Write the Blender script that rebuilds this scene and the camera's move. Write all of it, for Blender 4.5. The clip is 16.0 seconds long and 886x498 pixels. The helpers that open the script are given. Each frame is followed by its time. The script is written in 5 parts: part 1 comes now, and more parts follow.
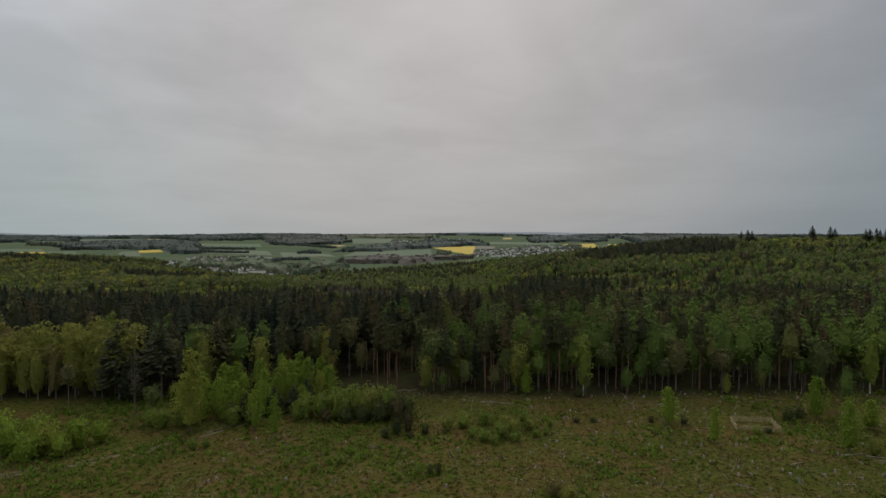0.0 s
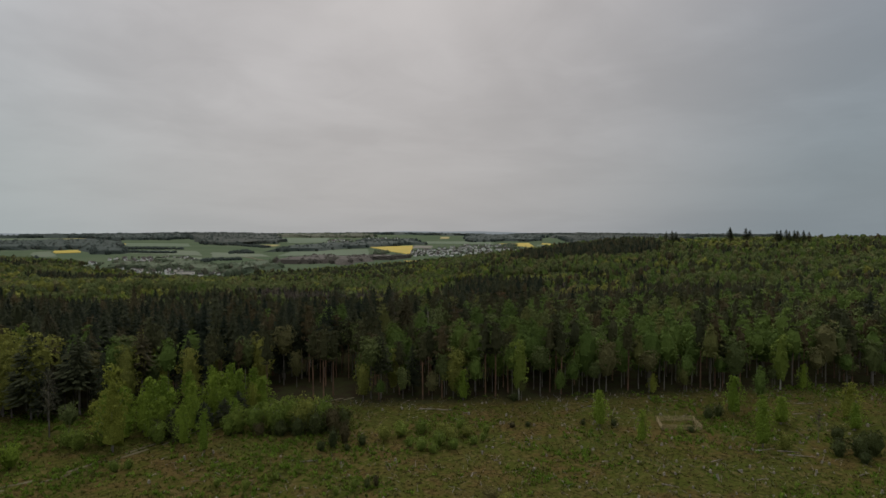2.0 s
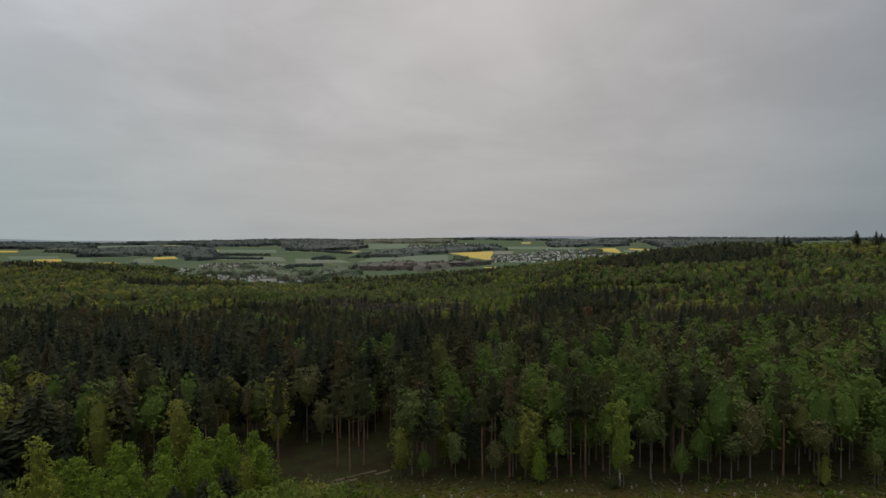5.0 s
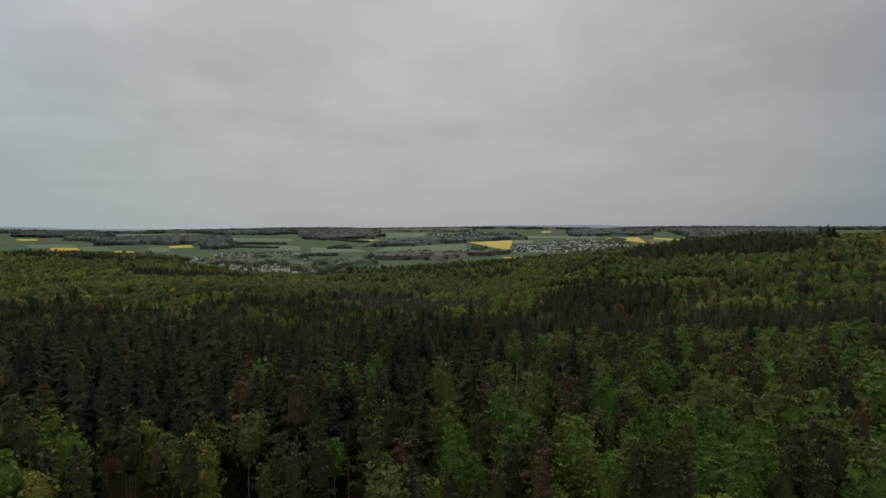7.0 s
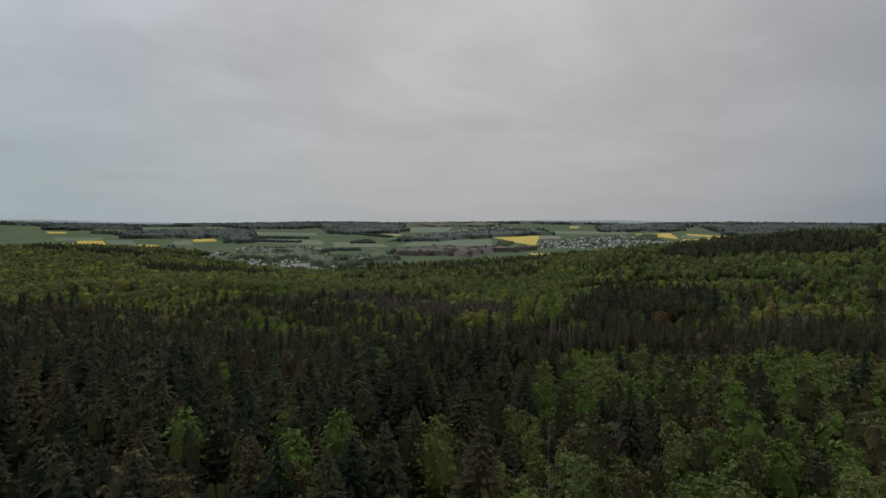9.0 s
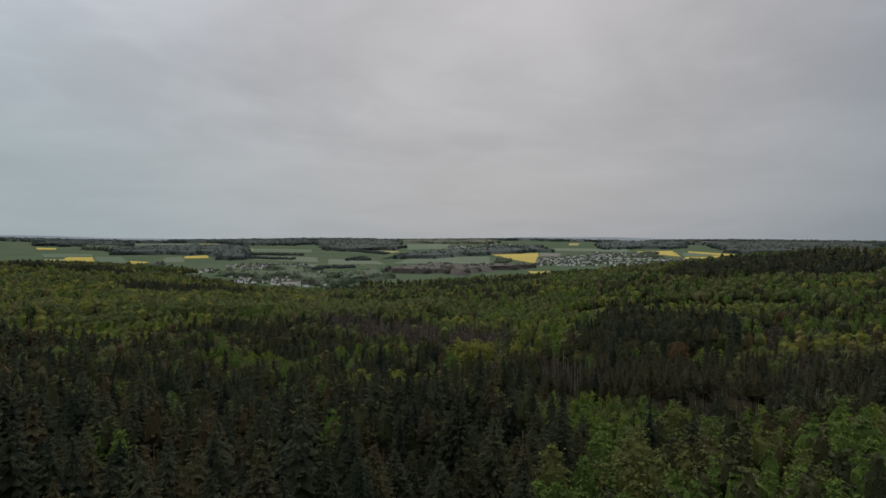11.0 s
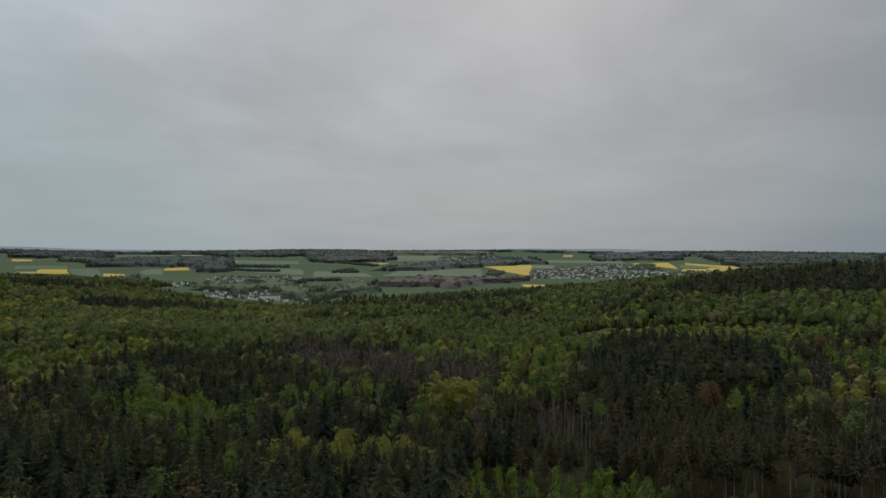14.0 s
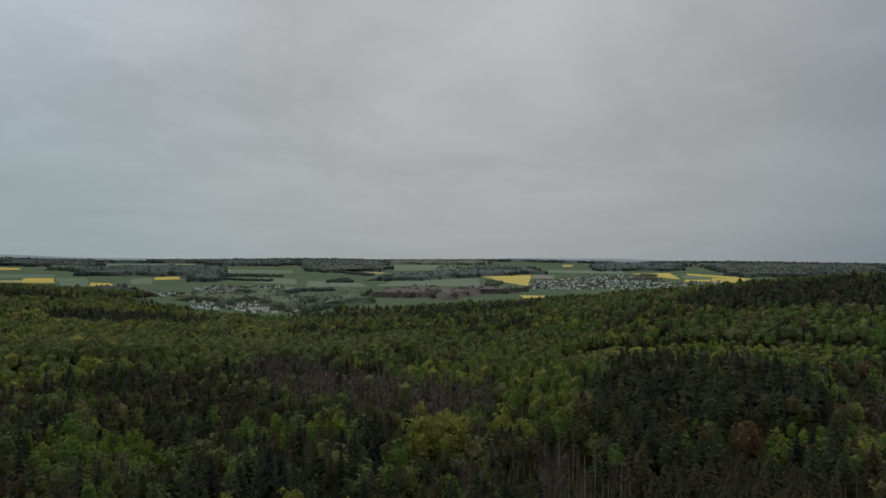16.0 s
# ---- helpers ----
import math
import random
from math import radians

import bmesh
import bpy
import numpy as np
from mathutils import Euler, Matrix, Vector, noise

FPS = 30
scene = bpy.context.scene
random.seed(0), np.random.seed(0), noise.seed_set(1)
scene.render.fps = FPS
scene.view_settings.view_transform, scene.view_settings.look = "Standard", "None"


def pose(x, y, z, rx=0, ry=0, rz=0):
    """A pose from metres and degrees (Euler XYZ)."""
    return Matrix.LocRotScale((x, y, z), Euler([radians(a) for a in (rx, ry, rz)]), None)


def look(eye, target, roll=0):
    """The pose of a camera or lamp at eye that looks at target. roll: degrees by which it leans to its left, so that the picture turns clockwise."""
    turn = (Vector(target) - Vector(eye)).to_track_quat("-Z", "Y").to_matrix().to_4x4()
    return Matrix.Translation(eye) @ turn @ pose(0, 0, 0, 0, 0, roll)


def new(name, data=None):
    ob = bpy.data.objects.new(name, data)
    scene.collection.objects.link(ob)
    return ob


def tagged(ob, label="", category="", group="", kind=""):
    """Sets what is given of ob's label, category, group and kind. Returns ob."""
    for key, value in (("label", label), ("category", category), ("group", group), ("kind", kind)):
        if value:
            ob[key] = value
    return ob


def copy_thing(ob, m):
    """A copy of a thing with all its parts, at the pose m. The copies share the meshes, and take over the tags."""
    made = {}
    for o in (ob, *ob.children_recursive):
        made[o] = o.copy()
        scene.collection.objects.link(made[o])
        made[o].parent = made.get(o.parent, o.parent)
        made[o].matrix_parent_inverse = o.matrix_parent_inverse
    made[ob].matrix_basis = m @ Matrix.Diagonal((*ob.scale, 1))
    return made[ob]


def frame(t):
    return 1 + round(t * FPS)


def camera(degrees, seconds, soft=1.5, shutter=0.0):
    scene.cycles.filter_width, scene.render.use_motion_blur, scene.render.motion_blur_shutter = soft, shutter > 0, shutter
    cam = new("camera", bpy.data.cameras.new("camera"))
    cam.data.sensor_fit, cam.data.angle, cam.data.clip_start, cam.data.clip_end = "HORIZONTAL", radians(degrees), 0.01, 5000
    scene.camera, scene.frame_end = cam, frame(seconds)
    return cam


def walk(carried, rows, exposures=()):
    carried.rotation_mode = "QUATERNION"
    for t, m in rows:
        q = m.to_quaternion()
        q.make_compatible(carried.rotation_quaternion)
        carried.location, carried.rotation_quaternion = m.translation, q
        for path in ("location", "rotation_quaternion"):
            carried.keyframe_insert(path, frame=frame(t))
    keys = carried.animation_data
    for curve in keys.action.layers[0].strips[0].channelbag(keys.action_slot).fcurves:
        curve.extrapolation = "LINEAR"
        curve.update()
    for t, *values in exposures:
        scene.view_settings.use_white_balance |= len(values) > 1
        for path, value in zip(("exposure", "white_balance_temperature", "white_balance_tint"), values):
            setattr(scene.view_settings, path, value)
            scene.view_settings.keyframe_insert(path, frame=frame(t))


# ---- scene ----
cam = camera(75.2, 16.0, soft=1.5)
METRES, EYE, TILT, LEAN, TURN = 350.0, 57.0, -1.6, 0.0, 0.0
ROWS = [
    (0.0, 0.0, 0.0, 0.0, 0.0, 0.0, -0.0),
    (0.5, 0.0002, 0.0008, 0.0003, -1.91, -0.12, 0.03),
    (1.0, 0.0007, 0.0009, 0.0, -3.84, -0.14, 0.04),
    (1.5, 0.0007, 0.0007, 0.0016, -5.3, -0.14, 0.05),
    (2.0, 0.0004, 0.0007, 0.008, -6.2, -0.12, 0.09),
    (2.5, 0.0007, 0.0009, 0.013, -6.7, -0.09, 0.14),
    (3.0, 0.0027, 0.0086, 0.0137, -7.19, -0.27, 0.31),
    (3.5, 0.0159, 0.0461, 0.0154, -9.38, 0.2, 0.71),
    (3.6, 0.0174, 0.0532, 0.0158, -10.46, 0.28, 0.72),
    (3.7, 0.0189, 0.0603, 0.0162, -11.16, 0.26, 0.74),
    (3.8, 0.0205, 0.0673, 0.0166, -11.7, 0.25, 0.74),
    (3.9, 0.022, 0.0744, 0.017, -4.0, 0.36, 0.6),
    (4.0, 0.0235, 0.0815, 0.0174, 1.9, 0.42, 0.45),
    (4.1, 0.0239, 0.0893, 0.0177, 2.84, 0.42, 0.4),
    (4.2, 0.0244, 0.0971, 0.0179, 2.67, 0.42, 0.38),
    (6.3, 0.0335, 0.2605, 0.0237, 1.67, 0.12, 0.17),
    (6.5, 0.0342, 0.2761, 0.0242, 2.34, -0.09, 0.15),
    (7.0, 0.0354, 0.3143, 0.0253, 3.81, -0.73, 0.11),
    (7.5, 0.0369, 0.353, 0.0263, 4.78, -1.49, 0.06),
    (8.0, 0.0385, 0.391, 0.0277, 5.61, -1.9, 0.03),
    (8.5, 0.04, 0.4288, 0.0291, 6.18, -1.73, -0.06),
    (9.0, 0.0412, 0.4663, 0.0311, 6.41, -1.27, -0.22),
    (11.5, 0.0476, 0.6488, 0.0394, 6.23, 0.58, -0.39),
    (12.0, 0.0492, 0.6866, 0.0408, 5.89, 0.72, -0.4),
    (12.5, 0.0508, 0.7243, 0.0421, 5.64, 0.92, -0.39),
    (13.0, 0.0525, 0.7612, 0.0441, 5.55, 1.08, -0.37),
    (13.5, 0.0539, 0.7983, 0.0456, 5.5, 1.28, -0.38),
    (14.0, 0.0556, 0.8347, 0.0469, 5.66, 1.5, -0.37),
    (14.5, 0.057, 0.8717, 0.0475, 5.73, 1.76, -0.41),
    (15.0, 0.0584, 0.908, 0.0496, 5.71, 2.09, -0.44),
    (15.5, 0.0599, 0.9444, 0.0513, 5.72, 2.34, -0.46),
    (16.0, 0.0612, 0.9811, 0.053, 5.55, 2.42, -0.53),
]
walk(cam, [(t, pose(0, 0, EYE, TILT, LEAN, TURN) @ pose(METRES * x, METRES * y, METRES * z, 90 + pitch, roll, yaw)) for t, x, y, z, yaw, pitch, roll in ROWS],
     exposures=[(0.0, 0.02, 6500, 10), (6.5, 0.02, 6450, 10), (9.0, 0.05, 6300, 10), (12.5, 0.0, 6250, 9), (16.0, -0.10, 6150, 5)])

# ---------------------------------------------------------------- sky and sun
SUN_AZ, SUN_EL = radians(3.0), radians(38.0)      # ahead of the first view, behind the cloud
SUN_DIR = Vector((math.sin(SUN_AZ) * math.cos(SUN_EL), math.cos(SUN_AZ) * math.cos(SUN_EL), math.sin(SUN_EL)))


class Nodes:
    """Short hands for a node tree."""

    def __init__(self, tree):
        self.tree = tree
        tree.nodes.clear()

    def add(self, kind):
        return self.tree.nodes.new(kind)

    def vector(self, op):
        node = self.add("ShaderNodeVectorMath")
        node.operation = op
        return node

    def put(self, value, socket):
        if isinstance(value, bpy.types.NodeSocket):
            self.tree.links.new(value, socket)
        elif isinstance(value, (tuple, list)) and len(value) == 3 and socket.type == "RGBA":
            socket.default_value = (*value, 1)
        else:
            socket.default_value = value

    def math(self, op, a, b=0.0, c=0.0, clamp=False):
        node = self.add("ShaderNodeMath")
        node.operation, node.use_clamp = op, clamp
        for value, socket in zip((a, b, c), node.inputs):
            self.put(value, socket)
        return node.outputs[0]

    def mix(self, fac, a, b, blend="MIX"):
        node = self.add("ShaderNodeMix")
        node.data_type, node.blend_type = "RGBA", blend
        self.put(fac, node.inputs["Factor"])
        self.put(a, node.inputs[6])
        self.put(b, node.inputs[7])
        return node.outputs[2]

    def noise(self, scale, detail=3.0, rough=0.55, vector=None, distortion=0.0):
        node = self.add("ShaderNodeTexNoise")
        node.inputs["Scale"].default_value = scale
        node.inputs["Detail"].default_value = detail
        node.inputs["Roughness"].default_value = rough
        node.inputs["Distortion"].default_value = distortion
        if vector is not None:
            self.put(vector, node.inputs["Vector"])
        return node.outputs[0]

    def ramp(self, fac, lo, hi, a=0.0, b=1.0):
        node = self.add("ShaderNodeMapRange")
        node.interpolation_type = "SMOOTHSTEP"
        for value, key in zip((fac, lo, hi, a, b), ("Value", "From Min", "From Max", "To Min", "To Max")):
            self.put(value, node.inputs[key])
        return node.outputs[0]

    def place(self, sx=1.0, sy=1.0, sz=1.0, rz=0.0):
        geo = self.add("ShaderNodeNewGeometry")
        node = self.add("ShaderNodeMapping")
        self.put(geo.outputs["Position"], node.inputs["Vector"])
        node.inputs["Scale"].default_value = (sx, sy, sz)
        node.inputs["Rotation"].default_value = (0, 0, rz)
        return node.outputs[0]


def make_world():
    world = bpy.data.worlds.new("overcast_sky")
    scene.world = world
    world.use_nodes = True
    n = Nodes(world.node_tree)
    way = n.add("ShaderNodeTexCoord").outputs["Generated"]
    split = n.add("ShaderNodeSeparateXYZ")
    n.put(way, split.inputs[0])
    x, y, z = split.outputs
    up = n.math("MAXIMUM", z, 0.0)
    # a flat cloud deck seen in perspective
    over = n.math("ADD", up, 0.16)
    deck = n.add("ShaderNodeCombineXYZ")
    n.put(n.math("DIVIDE", x, over), deck.inputs[0])
    n.put(n.math("DIVIDE", y, over), deck.inputs[1])
    broad = n.noise(0.75, 4.0, 0.5, deck.outputs[0], 0.4)
    fine = n.noise(2.6, 6.0, 0.6, deck.outputs[0], 0.9)
    cloud = n.math("ADD", n.math("MULTIPLY", broad, 0.82), n.math("MULTIPLY", fine, 0.18))
    shade = n.ramp(cloud, 0.34, 0.66, 0.84, 1.12)
    # more uneven higher up, smooth grey towards the horizon
    shade = n.math("ADD", 1.0, n.math("MULTIPLY", n.math("SUBTRACT", shade, 1.0), n.ramp(up, 0.02, 0.30, 0.25, 1.0)))
    # the veiled sun brightens and warms the cloud round it
    dot = n.vector("DOT_PRODUCT")
    n.put(way, dot.inputs[0])
    dot.inputs[1].default_value = Vector((math.sin(radians(0)) * 0.92, 0.92, 0.39)).normalized()
    glow = n.ramp(dot.outputs["Value"], 0.72, 1.0)
    left = n.ramp(x, 0.5, -0.55)
    base = n.mix(left, (0.232, 0.272, 0.298), (0.370, 0.420, 0.430))
    high = n.mix(left, (0.310, 0.340, 0.380), (0.610, 0.640, 0.680))
    base = n.mix(n.ramp(up, 0.06, 0.42, 0.0, 0.95), base, high)
    base = n.mix(n.math("MULTIPLY", glow, 0.80), base, (0.455, 0.430, 0.426))
    # an overcast sky is brightest overhead
    base = n.mix(n.ramp(up, 0.45, 1.0), base, (1.42, 1.42, 1.40))
    sky = n.add("ShaderNodeTexSky")
    sky.sky_type, sky.sun_disc, sky.dust_density = "NISHITA", False, 4.0
    sky.sun_elevation, sky.sun_rotation = SUN_EL, SUN_AZ
    mul = n.vector("SCALE")
    n.put(base, mul.inputs[0])
    n.put(shade, mul.inputs["Scale"])
    thin = n.vector("SCALE")
    n.put(sky.outputs[0], thin.inputs[0])
    thin.inputs["Scale"].default_value = 0.06
    colour = n.mix(0.05, mul.outputs[0], thin.outputs[0])
    back = n.add("ShaderNodeBackground")
    n.put(colour, back.inputs["Color"])
    back.inputs["Strength"].default_value = 1.0
    n.put(back.outputs[0], n.add("ShaderNodeOutputWorld").inputs[0])


make_world()
sun = new("sun", bpy.data.lights.new("sun", "SUN"))
sun.data.energy, sun.data.angle, sun.data.color = 1.2, radians(25), (1.0, 0.95, 0.88)
sun.matrix_world = look((0, 0, 0), -SUN_DIR) @ Matrix.Translation((0, 0, 900))


# ---------------------------------------------------------------- materials
def finish(n, colour, rough=0.85, bump=None, strength=0.3, distance=0.1, through_light=0.0, spec=0.25):
    shader = n.add("ShaderNodeBsdfPrincipled")
    n.put(colour, shader.inputs["Base Color"])
    n.put(rough, shader.inputs["Roughness"])
    shader.inputs["Specular IOR Level"].default_value = spec
    if bump is not None:
        node = n.add("ShaderNodeBump")
        node.inputs["Strength"].default_value, node.inputs["Distance"].default_value = strength, distance
        n.put(bump, node.inputs["Height"])
        n.put(node.outputs[0], shader.inputs["Normal"])
    result = shader.outputs[0]
    if through_light:
        leaf = n.add("ShaderNodeBsdfTranslucent")
        n.put(colour, leaf.inputs["Color"])
        both = n.add("ShaderNodeMixShader")
        both.inputs[0].default_value = through_light
        n.put(result, both.inputs[1])
        n.put(leaf.outputs[0], both.inputs[2])
        result = both.outputs[0]
    n.put(result, n.add("ShaderNodeOutputMaterial").inputs[0])


def material(name):
    mat = bpy.data.materials.new(name)
    mat.use_nodes = True
    return mat, Nodes(mat.node_tree)


def foliage(name, dark, light, odd, share=0.15, through_light=0.2, spread=0.5):
    """Leaves or needles: every tree has its own tone, every spray its own shade."""
    mat, n = material(name)
    own = n.add("ShaderNodeAttribute")
    own.attribute_name = "tint"
    tint = own.outputs["Fac"]
    one = n.math("FRACT", n.math("ADD", n.add("ShaderNodeObjectInfo").outputs["Random"], tint))
    spray = n.add("ShaderNodeNewGeometry").outputs["Random Per Island"]
    tone = n.mix(one, dark, light)
    other = n.math("LESS_THAN", n.math("FRACT", n.math("MULTIPLY", one, 7.31)), share)
    tone = n.mix(n.math("MULTIPLY", other, 0.8), tone, odd)
    # leaf flecks, and the shade of the gaps between them painted into the colour
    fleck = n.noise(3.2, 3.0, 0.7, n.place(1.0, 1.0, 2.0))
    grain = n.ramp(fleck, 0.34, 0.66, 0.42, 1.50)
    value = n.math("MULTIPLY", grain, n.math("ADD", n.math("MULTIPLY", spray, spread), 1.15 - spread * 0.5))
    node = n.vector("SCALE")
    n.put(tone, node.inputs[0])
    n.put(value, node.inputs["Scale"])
    finish(n, node.outputs[0], 0.75, fleck, 0.35, 0.2, through_light=through_light, spec=0.03)
    return mat


def bark(name, low, high, mark=(0.05, 0.04, 0.035), scale=1.0):
    mat, n = material(name)
    grain = n.noise(3.0 * scale, 5.0, 0.65, n.place(1, 1, 0.25))
    patch = n.noise(0.5 * scale, 2.0, 0.5, n.place(1, 1, 0.6))
    tone = n.mix(n.ramp(patch, 0.35, 0.65), low, high)
    tone = n.mix(n.ramp(grain, 0.5, 0.75, 0.0, 0.7), tone, mark)
    finish(n, tone, 0.9, grain, 0.5, 0.05)
    return mat


def earth(name, a, b, c, big=0.02, small=0.4, rough=0.95):
    mat, n = material(name)
    wide = n.noise(big, 5.0, 0.6, n.place())
    fine = n.noise(small, 6.0, 0.7, n.place())
    tone = n.mix(n.ramp(wide, 0.35, 0.65), a, b)
    tone = n.mix(n.ramp(fine, 0.42, 0.68, 0.0, 0.8), tone, c)
    finish(n, tone, rough, fine, 0.6, 0.3)
    return mat


def crop(name, a, b, lines, turn, strength=0.35):
    """A sown field with faint tramlines and uneven growth."""
    mat, n = material(name)
    wide = n.noise(0.012, 4.0, 0.6, n.place())
    fine = n.noise(0.12, 4.0, 0.7, n.place())
    wave = n.add("ShaderNodeTexWave")
    wave.wave_type, wave.bands_direction = "BANDS", "X"
    n.put(n.place(1, 1, 0, turn), wave.inputs["Vector"])
    wave.inputs["Scale"].default_value, wave.inputs["Distortion"].default_value = 0.012, 1.5
    tone = n.mix(n.ramp(wide, 0.3, 0.7), a, b)
    tone = n.mix(n.ramp(fine, 0.35, 0.75, 0.0, 0.35), tone, lines)
    tone = n.mix(n.ramp(wave.outputs[0], 0.8, 1.0, 0.0, strength), tone, lines)
    finish(n, tone, 0.9)
    return mat


def plain(name, a, b, scale=1.0, rough=0.8):
    mat, n = material(name)
    patch = n.noise(scale, 5.0, 0.6, n.place())
    one = n.add("ShaderNodeObjectInfo").outputs["Random"]
    tone = n.mix(n.math("ADD", n.math("MULTIPLY", one, 0.6), n.math("MULTIPLY", patch, 0.4)), a, b)
    finish(n, tone, rough, patch, 0.3, 0.05)
    return mat


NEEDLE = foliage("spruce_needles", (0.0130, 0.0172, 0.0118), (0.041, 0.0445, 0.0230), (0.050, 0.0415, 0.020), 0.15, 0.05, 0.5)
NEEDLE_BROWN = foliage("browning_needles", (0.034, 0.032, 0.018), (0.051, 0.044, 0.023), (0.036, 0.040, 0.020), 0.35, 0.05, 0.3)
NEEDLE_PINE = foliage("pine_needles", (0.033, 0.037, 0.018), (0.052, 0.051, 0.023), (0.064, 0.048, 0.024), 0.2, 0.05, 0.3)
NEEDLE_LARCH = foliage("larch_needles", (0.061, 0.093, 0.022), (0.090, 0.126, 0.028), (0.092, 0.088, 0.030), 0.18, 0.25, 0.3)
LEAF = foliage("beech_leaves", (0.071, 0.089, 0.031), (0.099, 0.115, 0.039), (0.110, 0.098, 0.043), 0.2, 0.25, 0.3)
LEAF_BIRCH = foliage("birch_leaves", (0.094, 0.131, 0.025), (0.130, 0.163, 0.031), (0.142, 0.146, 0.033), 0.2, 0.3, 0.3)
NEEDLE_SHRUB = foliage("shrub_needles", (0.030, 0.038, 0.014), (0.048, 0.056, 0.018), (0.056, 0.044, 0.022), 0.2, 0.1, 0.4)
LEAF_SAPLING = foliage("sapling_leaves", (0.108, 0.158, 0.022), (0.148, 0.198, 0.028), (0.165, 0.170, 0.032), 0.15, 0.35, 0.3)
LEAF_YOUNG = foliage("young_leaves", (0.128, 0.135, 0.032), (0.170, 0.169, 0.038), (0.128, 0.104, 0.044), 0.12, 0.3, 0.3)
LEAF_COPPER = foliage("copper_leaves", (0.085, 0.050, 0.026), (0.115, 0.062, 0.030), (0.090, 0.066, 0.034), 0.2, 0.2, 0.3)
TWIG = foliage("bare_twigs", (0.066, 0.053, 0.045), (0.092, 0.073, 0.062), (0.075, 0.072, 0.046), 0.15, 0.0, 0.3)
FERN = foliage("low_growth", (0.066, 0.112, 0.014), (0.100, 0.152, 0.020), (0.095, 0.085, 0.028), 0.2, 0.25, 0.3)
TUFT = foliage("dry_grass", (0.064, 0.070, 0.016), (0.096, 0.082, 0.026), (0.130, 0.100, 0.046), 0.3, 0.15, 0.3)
# far foliage: aerial haze put into the colours, greyer and bluer than near leaves
HAZED_LEAF = foliage("far_leaves", (0.062, 0.078, 0.050), (0.080, 0.096, 0.058), (0.086, 0.084, 0.060), 0.2, 0.1, 0.25)
HAZED_NEEDLE = foliage("far_needles", (0.035, 0.045, 0.040), (0.043, 0.053, 0.046), (0.046, 0.050, 0.042), 0.2, 0.05, 0.15)
HAZED_TWIG = foliage("far_twigs", (0.054, 0.048, 0.042), (0.066, 0.058, 0.050), (0.058, 0.058, 0.041), 0.2, 0.0, 0.25)
BARK_GREY = bark("grey_bark", (0.10, 0.085, 0.07), (0.16, 0.14, 0.12))
BARK_PINE = bark("orange_pine_bark", (0.12, 0.070, 0.046), (0.19, 0.105, 0.065))
BARK_BIRCH = bark("white_birch_bark", (0.30, 0.28, 0.24), (0.40, 0.38, 0.34))
BARK_DEAD = bark("bleached_dead_wood", (0.16, 0.135, 0.11), (0.24, 0.21, 0.18), (0.09, 0.07, 0.06))
WOOD_STUMP = bark("pale_cut_wood", (0.16, 0.135, 0.11), (0.26, 0.23, 0.19), (0.08, 0.065, 0.05), 2.0)
WOOD_FENCE = bark("pale_fence_wood", (0.22, 0.17, 0.09), (0.30, 0.235, 0.13), (0.14, 0.105, 0.06), 2.0)
RAPE = crop("rape_blossom", (0.34, 0.25, 0.030), (0.40, 0.29, 0.034), (0.24, 0.21, 0.04), 0.6)
RAPE_PALE = crop("fading_rape", (0.25, 0.205, 0.065), (0.28, 0.22, 0.075), (0.18, 0.18, 0.07), 0.2)
WHEAT = crop("green_wheat", (0.062, 0.091, 0.047), (0.070, 0.098, 0.051), (0.058, 0.082, 0.046), 1.0)
MEADOW = crop("meadow", (0.075, 0.098, 0.057), (0.084, 0.105, 0.061), (0.080, 0.090, 0.058), 0.2)
PLOUGH = crop("bare_soil", (0.105, 0.098, 0.075), (0.125, 0.112, 0.088), (0.090, 0.088, 0.066), 0.4)
TRACK = earth("sandy_track", (0.078, 0.066, 0.038), (0.115, 0.094, 0.058), (0.06, 0.06, 0.024), 0.1, 0.8)
HOUSE_WALL = plain("house_render", (0.54, 0.53, 0.51), (0.80, 0.79, 0.77), 0.3)
HOUSE_ROOF = plain("house_tiles", (0.035, 0.034, 0.036), (0.085, 0.060, 0.054), 0.3)
HALL_WALL = plain("hall_cladding", (0.60, 0.55, 0.50), (0.75, 0.68, 0.62), 0.2)


